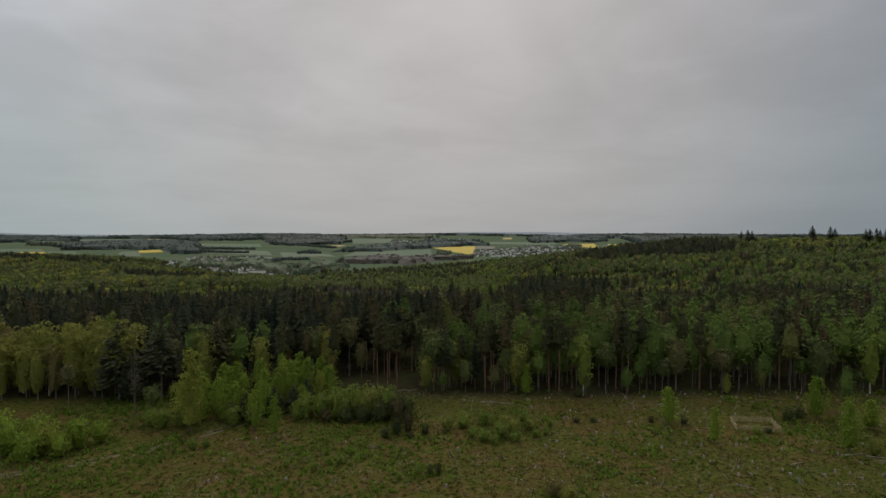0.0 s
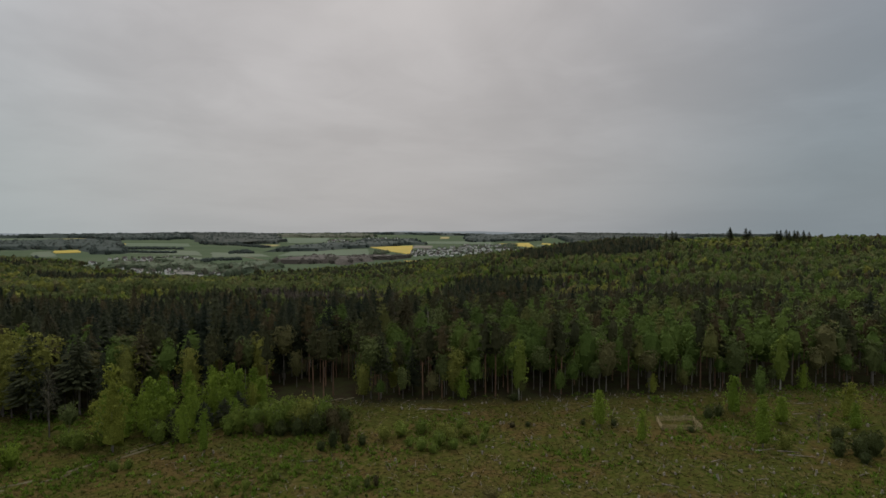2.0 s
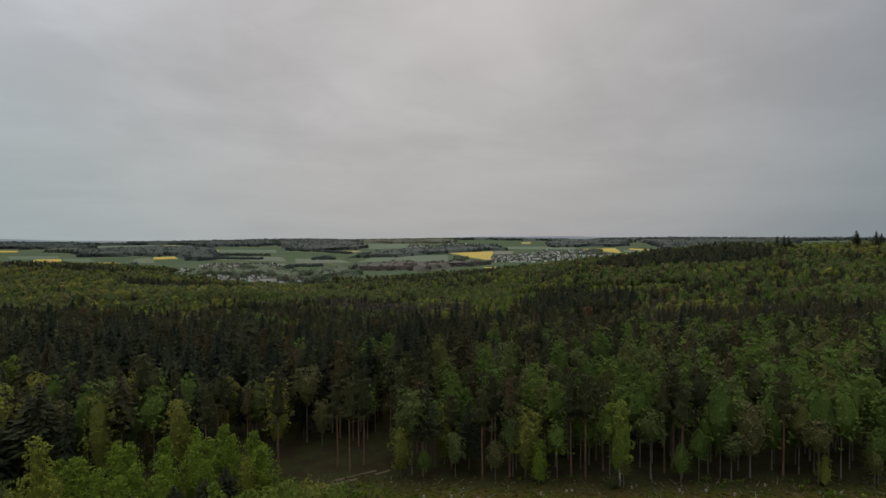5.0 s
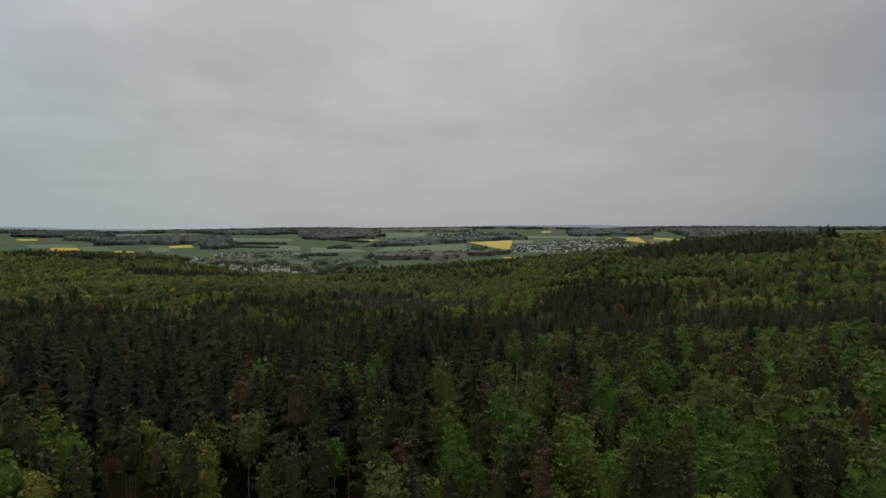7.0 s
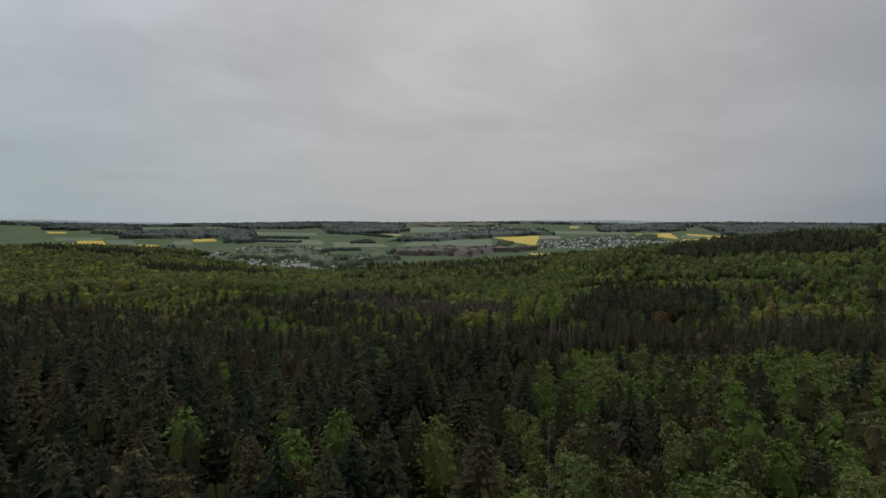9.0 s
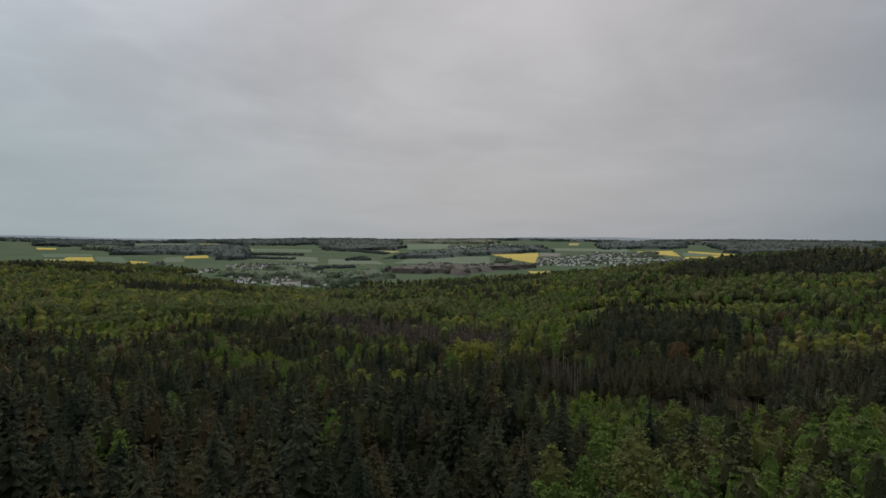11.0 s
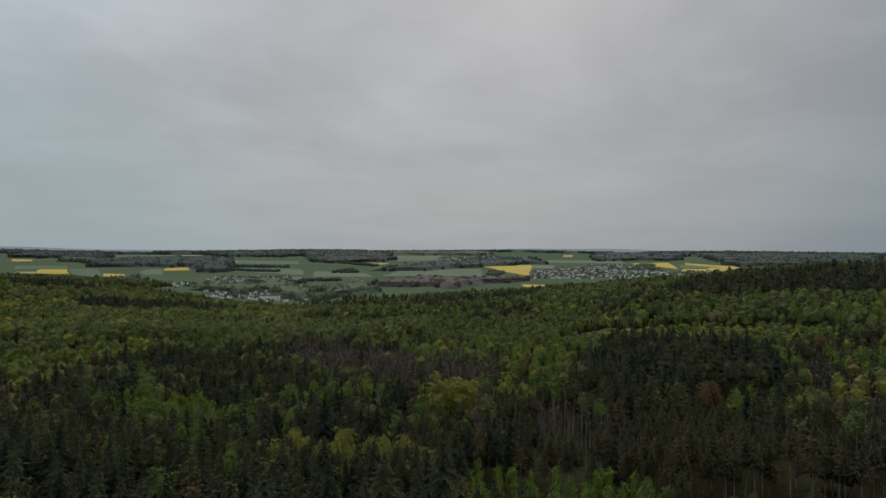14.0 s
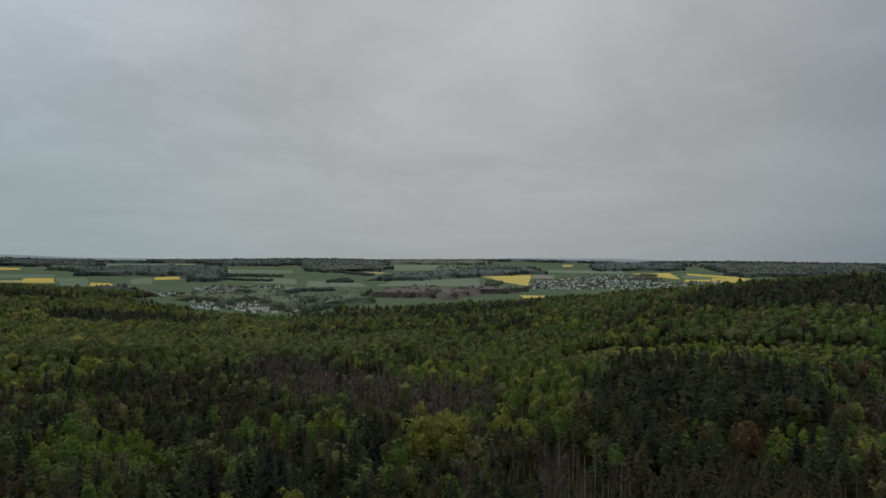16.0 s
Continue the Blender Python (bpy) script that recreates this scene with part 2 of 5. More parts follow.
# ---------------------------------------------------------------- the lie of the land
def sstep(a, b, v):
    t = np.clip((v - a) / (b - a), 0.0, 1.0)
    return t * t * (3 - 2 * t)
def wave(x, y, s, ph):
    return np.sin(x / s + 1.7 * np.sin(y / s * 0.7 + ph)) * np.cos(y / s * 1.1 + 1.3 * np.sin(x / s * 0.8 + ph * 2))
def height(x, y):
    x = np.asarray(x, float); y = np.asarray(y, float)
    z = -24 * sstep(215, 560, y) - 20 * sstep(480, 950, y)
    z = z + 74 * sstep(-150, 620, x) * np.exp(-((y - 1150) / 520) ** 2)
    z = z + 16 * np.exp(-((x - 740) / 230) ** 2 - ((y - 1020) / 120) ** 2)
    z = z + 34 * np.exp(-((x + 1000) / 420) ** 2 - ((y - 1330) / 330) ** 2)
    # the beech knoll, the dip before it and the valley bottom
    z = z + 9 * np.exp(-((x + 350) / 210) ** 2 - ((y - 780) / 70) ** 2) - 9 * np.exp(-((x - 20) / 240) ** 2 - ((y - 605) / 105) ** 2)
    z = z - 24 * np.exp(-((x + 400) / 300) ** 2 - ((y - 1470) / 300) ** 2)
    r = np.hypot(x, y - 300)
    rise = 80 * sstep(1500, 4450, r) ** 0.9
    z = z + rise * sstep(300, 700, y) - 60 * sstep(4330, 4620, r)
    far = sstep(1700, 3000, r)
    z = z + far * 9 * wave(x, y, 420, 0.6) + (1 - far) * 1.6 * wave(x, y, 95, 2.1) * sstep(230, 420, y) + 0.35 * wave(x, y, 17, 0.3) * sstep(320, 220, y)
    return z


def ground_at(x, y):
    return float(height(x, y))


def mesh_of(name, verts, tris, mats, tint=None, slots=None, smooth=False):
    """A triangle mesh from arrays."""
    verts, tris = np.asarray(verts, np.float32), np.asarray(tris, np.int32)
    me = bpy.data.meshes.new(name)
    me.vertices.add(len(verts))
    me.vertices.foreach_set("co", verts.ravel())
    me.loops.add(tris.size)
    me.loops.foreach_set("vertex_index", tris.ravel())
    me.polygons.add(len(tris))
    me.polygons.foreach_set("loop_start", np.arange(0, tris.size, 3, dtype=np.int32))
    for mat in mats:
        me.materials.append(mat)
    if slots is not None:
        me.polygons.foreach_set("material_index", np.asarray(slots, np.int32))
    if tint is not None:
        me.attributes.new("tint", "FLOAT", "POINT").data.foreach_set("value", np.asarray(tint, np.float32))
    me.polygons.foreach_set("use_smooth", np.full(len(tris), smooth))
    me.update(calc_edges=True)
    me.validate()
    return me


def part(name, verts, tris, mat, parent, label=""):
    ob = new(name, mesh_of(name, verts, tris, [mat]))
    ob.parent = parent
    return tagged(ob, label) if label else ob


def grid_tris(nx, ny):
    i, j = np.meshgrid(np.arange(nx - 1), np.arange(ny - 1), indexing="ij")
    a = (i * ny + j).ravel()
    b, c, d = a + ny, a + ny + 1, a + 1
    return np.concatenate([np.stack([a, b, c], 1), np.stack([a, c, d], 1)])


def ground_material():
    """Cleared heath in front, needle litter under the woods, meadow in the valley."""
    mat, n = material("ground_cover")
    spot = n.place()
    split = n.add("ShaderNodeSeparateXYZ")
    n.put(spot, split.inputs[0])
    x, y, _ = split.outputs
    wide = n.noise(0.035, 5.0, 0.6, spot)
    mid = n.noise(0.16, 5.0, 0.65, spot)
    fine = n.noise(0.9, 6.0, 0.75, spot)
    heath = n.mix(n.ramp(mid, 0.40, 0.60), (0.052, 0.056, 0.011), (0.076, 0.053, 0.019))
    heath = n.mix(n.ramp(wide, 0.44, 0.60, 0.0, 0.8), heath, (0.046, 0.058, 0.011))
    straw = n.ramp(n.noise(0.45, 4.0, 0.6, spot), 0.52, 0.66, 0.0, 0.7)
    heath = n.mix(straw, heath, (0.096, 0.072, 0.030))
    heath = n.mix(n.ramp(fine, 0.54, 0.70, 0.0, 0.75), heath, (0.105, 0.082, 0.036))
    heath = n.mix(n.ramp(fine, 0.50, 0.38, 0.0, 0.9), heath, (0.010, 0.009, 0.004))
    litter = n.mix(n.ramp(mid, 0.4, 0.6), (0.030, 0.023, 0.014), (0.034, 0.036, 0.015))
    green = n.mix(n.ramp(n.noise(0.006, 4.0, 0.6, spot), 0.35, 0.65), (0.070, 0.094, 0.056), (0.084, 0.104, 0.064))
    edge = n.math("ADD", y, n.math("MULTIPLY", n.math("SUBTRACT", mid, 0.5), 18.0))
    tone = n.mix(n.ramp(edge, 192.0, 204.0), heath, litter)
    tone = n.mix(n.ramp(y, 1400.0, 1520.0), tone, green)
    finish(n, tone, 1.0, fine, 0.6, 0.4, spec=0.0)
    return mat


def spaced(stops):
    """Grid lines: (from, to, step) pieces."""
    return np.unique(np.concatenate([np.arange(a, b, s, dtype=float) for a, b, s in stops] + [[stops[-1][1]]]))


def make_ground():
    xs = spaced([(-5000, -1500, 140), (-1500, -500, 50), (-500, -160, 20), (-160, 240, 5), (240, 600, 20), (600, 1600, 50), (1600, 5000, 140)])
    ys = spaced([(-5000, -600, 400), (-600, 90, 60), (90, 230, 5), (230, 700, 16), (700, 1700, 36), (1700, 4000, 60), (4000, 5000, 50)])
    gx, gy = np.meshgrid(xs, ys, indexing="ij")
    v = np.stack([gx, gy, height(gx, gy)], -1).reshape(-1, 3)
    ob = new("ground", mesh_of("ground", v, grid_tris(len(xs), len(ys)), [ground_material()], smooth=True))
    tagged(ob, "rolling ground with cleared heath, forest floor and green meadows", "ground", kind="structure")


make_ground()


def drape(name, corners, mat, label, category="field", lift=0.8, step=25.0, kind="", group=""):
    """A field laid over the land between four corners, with an edge as deep as its crop."""
    p = np.array(corners, float)
    nx = max(2, int(max(np.hypot(*(p[1] - p[0])), np.hypot(*(p[2] - p[3]))) / step) + 1)
    ny = max(2, int(max(np.hypot(*(p[3] - p[0])), np.hypot(*(p[2] - p[1]))) / step) + 1)
    u, w = np.meshgrid(np.linspace(0, 1, nx), np.linspace(0, 1, ny), indexing="ij")
    u, w = u[..., None], w[..., None]
    q = p[0] * (1 - u) * (1 - w) + p[1] * u * (1 - w) + p[2] * u * w + p[3] * (1 - u) * w
    q = q + 5.0 * np.stack([wave(q[..., 0], q[..., 1], 31, 1.0), wave(q[..., 0], q[..., 1], 27, 2.0)], -1) * min(1, step / 25)
    top = np.stack([q[..., 0], q[..., 1], height(q[..., 0], q[..., 1]) + lift], -1)
    v, t = top.reshape(-1, 3), grid_tris(nx, ny)
    idx = np.arange(nx * ny).reshape(nx, ny)
    rim = np.concatenate([idx[:, 0], idx[-1, 1:], idx[-2::-1, -1], idx[0, -2:0:-1]])
    low = v[rim] - [0, 0, lift + 0.6]
    k = np.arange(len(rim))
    k2 = np.roll(k, -1)
    t = np.concatenate([t, np.stack([rim[k], len(v) + k, len(v) + k2], 1), np.stack([rim[k], len(v) + k2, rim[k2]], 1)])
    ob = new(name, mesh_of(name, np.concatenate([v, low]), t, [mat]))
    return tagged(ob, label, category, group, kind)


# ---------------------------------------------------------------- trees
class Soup:
    """Gathers triangles."""

    def __init__(self):
        self.v, self.t = [], []

    def tri(self, a, b, c):
        k = len(self.v)
        self.v += [a, b, c]
        self.t.append((k, k + 1, k + 2))

    def quad(self, a, b, c, d):
        k = len(self.v)
        self.v += [a, b, c, d]
        self.t += [(k, k + 1, k + 2), (k, k + 2, k + 3)]

    def tube(self, a, b, ra, rb, sides=5):
        a, b = np.asarray(a, float), np.asarray(b, float)
        d = (b - a) / (np.linalg.norm(b - a) + 1e-9)
        s = np.cross(d, [0.31, 0.95, 0.05] if abs(d[1]) < 0.9 else [1, 0, 0])
        s /= np.linalg.norm(s)
        f = np.cross(d, s)
        k = len(self.v)
        for i in range(sides):
            w = s * math.cos(2 * math.pi * i / sides) + f * math.sin(2 * math.pi * i / sides)
            self.v += [a + w * ra, b + w * rb]
        for i in range(sides):
            p, q = k + 2 * i, k + 2 * ((i + 1) % sides)
            self.t += [(p, q, q + 1), (p, q + 1, p + 1)]
        self.v.append(b + d * rb)
        for i in range(sides):
            self.t.append((k + 2 * i + 1, k + 2 * ((i + 1) % sides) + 1, len(self.v) - 1))

    def arrays(self):
        return np.array(self.v, np.float32).reshape(-1, 3), np.array(self.t, np.int32).reshape(-1, 3)


def unit(v):
    return v / (np.linalg.norm(v) + 1e-9)


def leaf(s, rng, p, n, size):
    """A small spray of leaves: a bent, uneven four-sided patch."""
    n = unit(n + rng.normal(0, 0.45, 3))
    a = unit(np.cross(n, rng.normal(0, 1, 3)))
    b = np.cross(n, a)
    k = size * rng.uniform(0.7, 1.3)
    s.quad(p + a * k * rng.uniform(0.4, 0.7), p + b * k * rng.uniform(0.3, 0.6) - n * k * 0.22,
           p - a * k * rng.uniform(0.4, 0.7) + n * k * 0.05, p - b * k * rng.uniform(0.3, 0.6) - n * k * 0.22)


def skirt(s, rng, z, drop, r, n, short=0.68):
    """One tier of a conifer: a jagged, drooping skirt of boughs."""
    k, turn = len(s.v), rng.uniform(0, 6.28)
    s.v.append(np.array([rng.normal(0, 0.08), rng.normal(0, 0.08), z]))
    for i in range(n):
        q = r * (rng.uniform(0.95, 1.2) if i % 2 else short * rng.uniform(0.85, 1.15))
        a = turn + 6.283 * i / n + rng.normal(0, 0.08)
        s.v.append(np.array([q * math.cos(a), q * math.sin(a), z - drop * (1.0 if i % 2 else 0.72) * rng.uniform(0.9, 1.12)]))
    for i in range(n):
        s.t.append((k, k + 1 + i, k + 1 + (i + 1) % n))


def core(s, rng, r, z0, z1, n=7, rings=((0.5, 0.0), (1.0, 0.4), (0.72, 0.8))):
    """The leafy mass inside a crown: an uneven closed form."""
    rows = []
    for q, (f, h) in enumerate(rings):
        rows.append(len(s.v))
        for i in range(n):
            a = 6.283 * (i + 0.5 * q) / n
            w = r * f * rng.uniform(0.7, 1.2)
            s.v.append(np.array([w * math.cos(a), w * math.sin(a), z0 + (z1 - z0) * (h + rng.normal(0, 0.05))]))
    s.v += [np.array([0, 0, z0]), np.array([rng.normal(0, 0.1) * r, rng.normal(0, 0.1) * r, z1])]
    foot, top = len(s.v) - 2, len(s.v) - 1
    for i in range(n):
        j = (i + 1) % n
        s.t.append((rows[0] + j, rows[0] + i, foot))
        for a, b in zip(rows, rows[1:]):
            s.t += [(a + i, a + j, b + i), (a + j, b + j, b + i)]
        s.t.append((rows[-1] + i, rows[-1] + j, top))


def spruce(rng, lod, h=22.0, width=3.5, base=0.22, slope=0.42):
    """A spruce: a pointed crown of whorls, each a ragged tier overlaid with flat drooping fronds."""
    trunk, crown = Soup(), Soup()
    if lod < 2:
        trunk.tube((0, 0, -1.0), (0, 0, h * 0.9), h * 0.0105, 0.03, 6 - 2 * lod)
    turn, uneven = rng.uniform(0, 6.28), rng.uniform(0.05, 0.2)

    def girth(depth, a=0.0):
        return (width * math.tanh(slope * depth / width) + 0.12) * (1 + uneven * math.sin(a + turn))

    tiers, n, fill = ((13, 14, 0.70), (9, 12, 0.78), (5, 9, 0.95), (3, 7, 1.05))[lod]
    deep = h * (1 - base)
    for i in range(tiers):
        low = deep * ((i + 1) / tiers) ** 1.35
        top = deep * (max(0, i - 0.35) / tiers) ** 1.35
        skirt(crown, rng, h - top, low - top, girth(low) * fill * rng.uniform(0.84, 1.14), n, (0.55, 0.58, 0.6, 0.7)[lod])
    whorls = (18, 13, 6, 4)[lod]
    for i in range((400, 90, 16, 5)[lod]):
        depth = deep * ((rng.integers(0, whorls) + rng.normal(0.5, 0.12)) / whorls) ** 1.15
        a = rng.uniform(0, 6.283)
        d, sd = np.array([math.cos(a), math.sin(a), 0]), np.array([-math.sin(a), math.cos(a), 0])
        r = girth(depth, a)
        l = r * rng.uniform(0.32, 0.62) + 0.25
        w = (0.21, 0.30, 0.6, 0.8)[lod] * l + 0.06
        p = d * r * rng.uniform(0.45, 0.80) + [0, 0, h - depth + 0.12]
        q = p + d * l - [0, 0, l * rng.uniform(0.1, 0.45)]
        m = p + (q - p) * rng.uniform(0.4, 0.65) - [0, 0, 0.10 * l]
        crown.quad(p, m + sd * w - [0, 0, 0.35 * w], q, m - sd * w - [0, 0, 0.35 * w])
    return trunk, crown


def larch(rng, lod, h=20.0, width=4.3, base=0.32):
    """A loose conifer in fresh green: layered soft sprays under a rounded top."""
    trunk, crown = Soup(), Soup()
    tiers, per, per_branch = ((14, 8, 5), (9, 6, 2), (6, 5, 1), (3, 4, 1))[lod]
    if lod < 2:
        trunk.tube((0, 0, -1.0), (0, 0, h * 0.95), h * 0.010, 0.04, 6 - 2 * lod)
    if lod >= 2:
        base = 0.5
        core(crown, rng, width * 0.72, h * 0.38, h * 0.95, 5, rings=((0.95, 0.25), (0.6, 0.72)))
    else:
        core(crown, rng, width * 0.64, h * base, h * 0.93, 7)
    for i in range(tiers):
        f = (i + 0.5) / tiers
        z = h * (base + (1 - base) * f)
        r = width * (1 - f ** 1.8) ** 0.7 * rng.uniform(0.75, 1.15) + 0.3
        turn = rng.uniform(0, 6.28)
        for j in range(per):
            a = turn + 6.283 * j / per + rng.normal(0, 0.25)
            d = np.array([math.cos(a), math.sin(a), 0])
            l = r * rng.uniform(0.75, 1.2)
            for q in range(per_branch):
                g = 0.45 + 0.58 * q / (per_branch - 1) if per_branch > 1 else 0.85
                p = d * l * g + [0, 0, z + 0.04 * l * g + rng.normal(0, 0.2)]
                leaf(crown, rng, p, d * 0.5 + [0, 0, 0.9], (0.66, 1.2, 1.5, 2.4)[lod] * (1.25 - 0.4 * g))
    return trunk, crown


def broad(rng, lod, h=20.0, width=4.0, base=0.20, lobes=13, tall=1.0, stems=1, size=1.0, cone=0.0):
    """A broadleaved tree: a forked trunk and a crown of leafy boughs with gaps."""
    trunk, crown, boughs = Soup(), Soup(), Soup()
    lobes = (lobes + 2, 10, 8, 5)[lod]
    per = (38, 12, 4, 2)[lod]
    for s in range(stems):
        off = np.array([0, 0, 0]) if stems == 1 else np.append(rng.normal(0, width * 0.16, 2), 0)
        if lod < 2:
            (trunk if s == 0 else boughs).tube(off * 0.5 + [0, 0, -0.8], off + [0, 0, h * 0.9], h * 0.012 / stems ** 0.5, 0.04, 6 - 2 * lod)
    if lod == 2:
        trunk.tube((0, 0, -0.8), (0, 0, h * 0.8), h * 0.013, 0.05, 3)
        base = 0.44
        core(crown, rng, width * 0.78, h * 0.40, h * 0.96, 6, rings=((0.85, 0.2), (0.8, 0.72)))
    elif lod == 3:
        base = 0.5
        core(crown, rng, width * 0.86, h * 0.36, h * 0.96, 5, rings=((0.95, 0.3), (0.75, 0.76)))
    else:
        core(crown, rng, width * (0.62 - 0.15 * cone), h * (base + 0.04), h * 0.9, 7, rings=((0.5, 0.0), (1.0, 0.4), (0.72, 0.8)) if cone < 0.1 else ((0.9, 0.05), (1.0, 0.35), (0.35, 0.8)))
    zc, zr = h * (base + 1) / 2, h * (1 - base) / 2
    for i in range(lobes):
        f = (i + 0.5) / lobes
        zz = -0.85 + 1.75 * f
        rad = width * math.sqrt(max(0.05, 1 - abs(zz) ** 2.2)) * (0.62 if i % 3 else 0.35) * rng.uniform(0.8, 1.15)
        slim = 1 + cone * (0.45 - 1.1 * f)
        rad *= slim
        a = i * 2.4 + rng.normal(0, 0.3)
        c = np.array([math.cos(a) * rad, math.sin(a) * rad, zc + zz * zr * 0.86 * tall])
        lr = width * rng.uniform(0.38, 0.52) * (0.35 + 0.65 * slim)
        if lod == 0:
            boughs.tube((0, 0, max(h * base * 0.8, c[2] - rad * 1.0 - 1.0)), c, h * 0.004, 0.03, 3)
        for j in range(per):
            n = unit(rng.normal(0, 1, 3) + [0, 0, 0.45])
            leaf(crown, rng, c + n * lr * rng.uniform(0.72, 1.12) * [1, 1, 0.85], n, size * (0.165, 0.26, 0.35, 0.58)[lod] * width)
    return trunk, crown, boughs


def pine(rng, lod, h=22.0, width=3.2):
    trunk, crown, boughs = Soup(), Soup(), Soup()
    if lod < 2:
        trunk.tube((0, 0, -1.0), (rng.normal(0, 0.2), rng.normal(0, 0.2), h * 0.94), h * 0.011, h * 0.004, 6 - 2 * lod)
    core(crown, rng, width * (0.5, 0.6, 0.75, 0.9)[lod], h * 0.55, h * 0.97, (6, 6, 5, 4)[lod], rings=((0.9, 0.2), (0.75, 0.7)))
    lobes, per = ((12, 38), (9, 11), (7, 4), (4, 2))[lod]
    for i in range(lobes):
        f = (i + 0.5) / lobes
        z = h * (0.54 + 0.45 * f)
        rad = width * (1.05 - 0.7 * f) * rng.uniform(0.45, 0.9)
        a = i * 2.4 + rng.normal(0, 0.4)
        c = np.array([math.cos(a) * rad, math.sin(a) * rad, z])
        if lod == 0:
            boughs.tube((0, 0, z - 0.8), c, 0.09, 0.03, 3)
        for j in range(per):
            n = unit(rng.normal(0, 1, 3) + [0, 0, 0.5])
            leaf(crown, rng, c + n * width * 0.42 * [1, 1, 0.5] * rng.uniform(0.6, 1.1), n, (0.54, 0.95, 1.2, 1.8)[lod])
    return trunk, crown, boughs


def bare(rng, lod, h=18.0, width=2.6):
    """A leafless tree: grey stem, rising boughs, a haze of fine twigs."""
    trunk, crown = Soup(), Soup()
    trunk.tube((0, 0, -0.8), (0, 0, h * 0.9), h * 0.011, 0.04, (6, 4, 3, 3)[lod])
    count = (190, 130, 76, 44)[lod]
    for i in range(count):
        z = h * rng.uniform(0.3, 0.95)
        a = rng.uniform(0, 6.28)
        l = width * rng.uniform(0.4, 1.1) * (1.15 - 0.5 * z / h)
        d = np.array([math.cos(a), math.sin(a), rng.uniform(0.5, 1.5)])
        w = (0.07, 0.13, 0.22, 0.36)[lod]
        p = np.array([0, 0, z]) + d * l * rng.uniform(0, 0.45)
        sd = unit(np.cross(d, [0, 0, 1])) * w
        crown.tri(p - sd, p + sd, p + d * l)
        if lod < 2:
            crown.tri(p + d * l * 0.4 - [0, 0, w], p + d * l * 0.4 + [0, 0, w], p + d * l * 0.7 + rng.normal(0, 0.7, 3))
    return trunk, crown


def snag(rng, lod, h=20.0, width=1.5):
    """A dead spruce: bleached pole with short drooping stubs."""
    trunk, crown = Soup(), Soup()
    trunk.tube((0, 0, -0.8), (rng.normal(0, 0.3), rng.normal(0, 0.3), h), h * 0.0105, 0.04, (6, 4, 3, 3)[lod])
    for i in range((70, 26, 10, 6)[lod]):
        z = h * rng.uniform(0.35, 0.98)
        a = rng.uniform(0, 6.28)
        l = width * rng.uniform(0.3, 1.0) * (1.3 - z / h)
        d = np.array([math.cos(a), math.sin(a), -0.35])
        w = (0.07, 0.15, 0.35, 0.5)[lod]
        crown.tri(np.array([0, 0, z - w]), np.array([0, 0, z + w]), np.array([0, 0, z]) + d * l)
    return trunk, crown


SHAPES = {
    "spruce": (spruce, {}, 22.0, BARK_GREY, NEEDLE, "tall dark green spruce with drooping tiers of branches"),
    "stem_spruce": (spruce, {"base": 0.5, "width": 3.0}, 22.0, BARK_DEAD, NEEDLE_BROWN, "tall spruce with a long bare stem and brownish crown"),
    "larch": (larch, {}, 20.0, BARK_GREY, NEEDLE_LARCH, "fresh green larch with soft layered sprays"),
    "pine": (pine, {}, 22.0, BARK_PINE, NEEDLE_PINE, "tall pine with a bare orange-brown trunk and high crown"),
    "beech": (broad, {"width": 4.4, "base": 0.30}, 20.0, BARK_GREY, LEAF, "beech tree in light green spring leaf"),
    "birch": (broad, {"width": 2.9, "base": 0.14, "lobes": 13, "size": 1.25}, 20.0, BARK_BIRCH, LEAF_BIRCH, "slender birch with white bark and bright green leaves"),
    "young_birch": (broad, {"width": 4.2, "base": 0.03, "lobes": 19, "size": 0.85, "cone": 0.9}, 20.0, BARK_GREY, LEAF_SAPLING, "young bright green birch, leafy to the ground"),
    "young_oak": (broad, {"width": 4.6, "base": 0.12}, 20.0, BARK_GREY, LEAF_YOUNG, "broad tree with yellow-green opening leaves"),
    "copper_beech": (broad, {"width": 3.6}, 20.0, BARK_GREY, LEAF_COPPER, "tree with reddish copper-brown foliage"),
    "bare_tree": (bare, {}, 18.0, BARK_GREY, TWIG, "leafless grey-brown tree with fine twigs"),
    "dead_spruce": (snag, {}, 20.0, BARK_DEAD, TWIG, "dead spruce, bleached bare pole with short stubs"),
}
VARIANTS = 3
CROWN_BASE = {"spruce": (0.42, 0.34, 0.22), "larch": (0.46, 0.30, 0.54), "beech": (0.42, 0.28, 0.50)}    # how high the living crown begins
TEMPLATES = {}
for number, (kind, (make, options, tall, *_)) in enumerate(SHAPES.items()):
    for lod in range(4):
        for k in range(VARIANTS):
            own = dict(options)
            if kind in CROWN_BASE:
                own["base"] = CROWN_BASE[kind][k]
            TEMPLATES[kind, lod, k] = [s.arrays() for s in make(np.random.default_rng(100 * number + 10 * lod + k), lod, **own)]


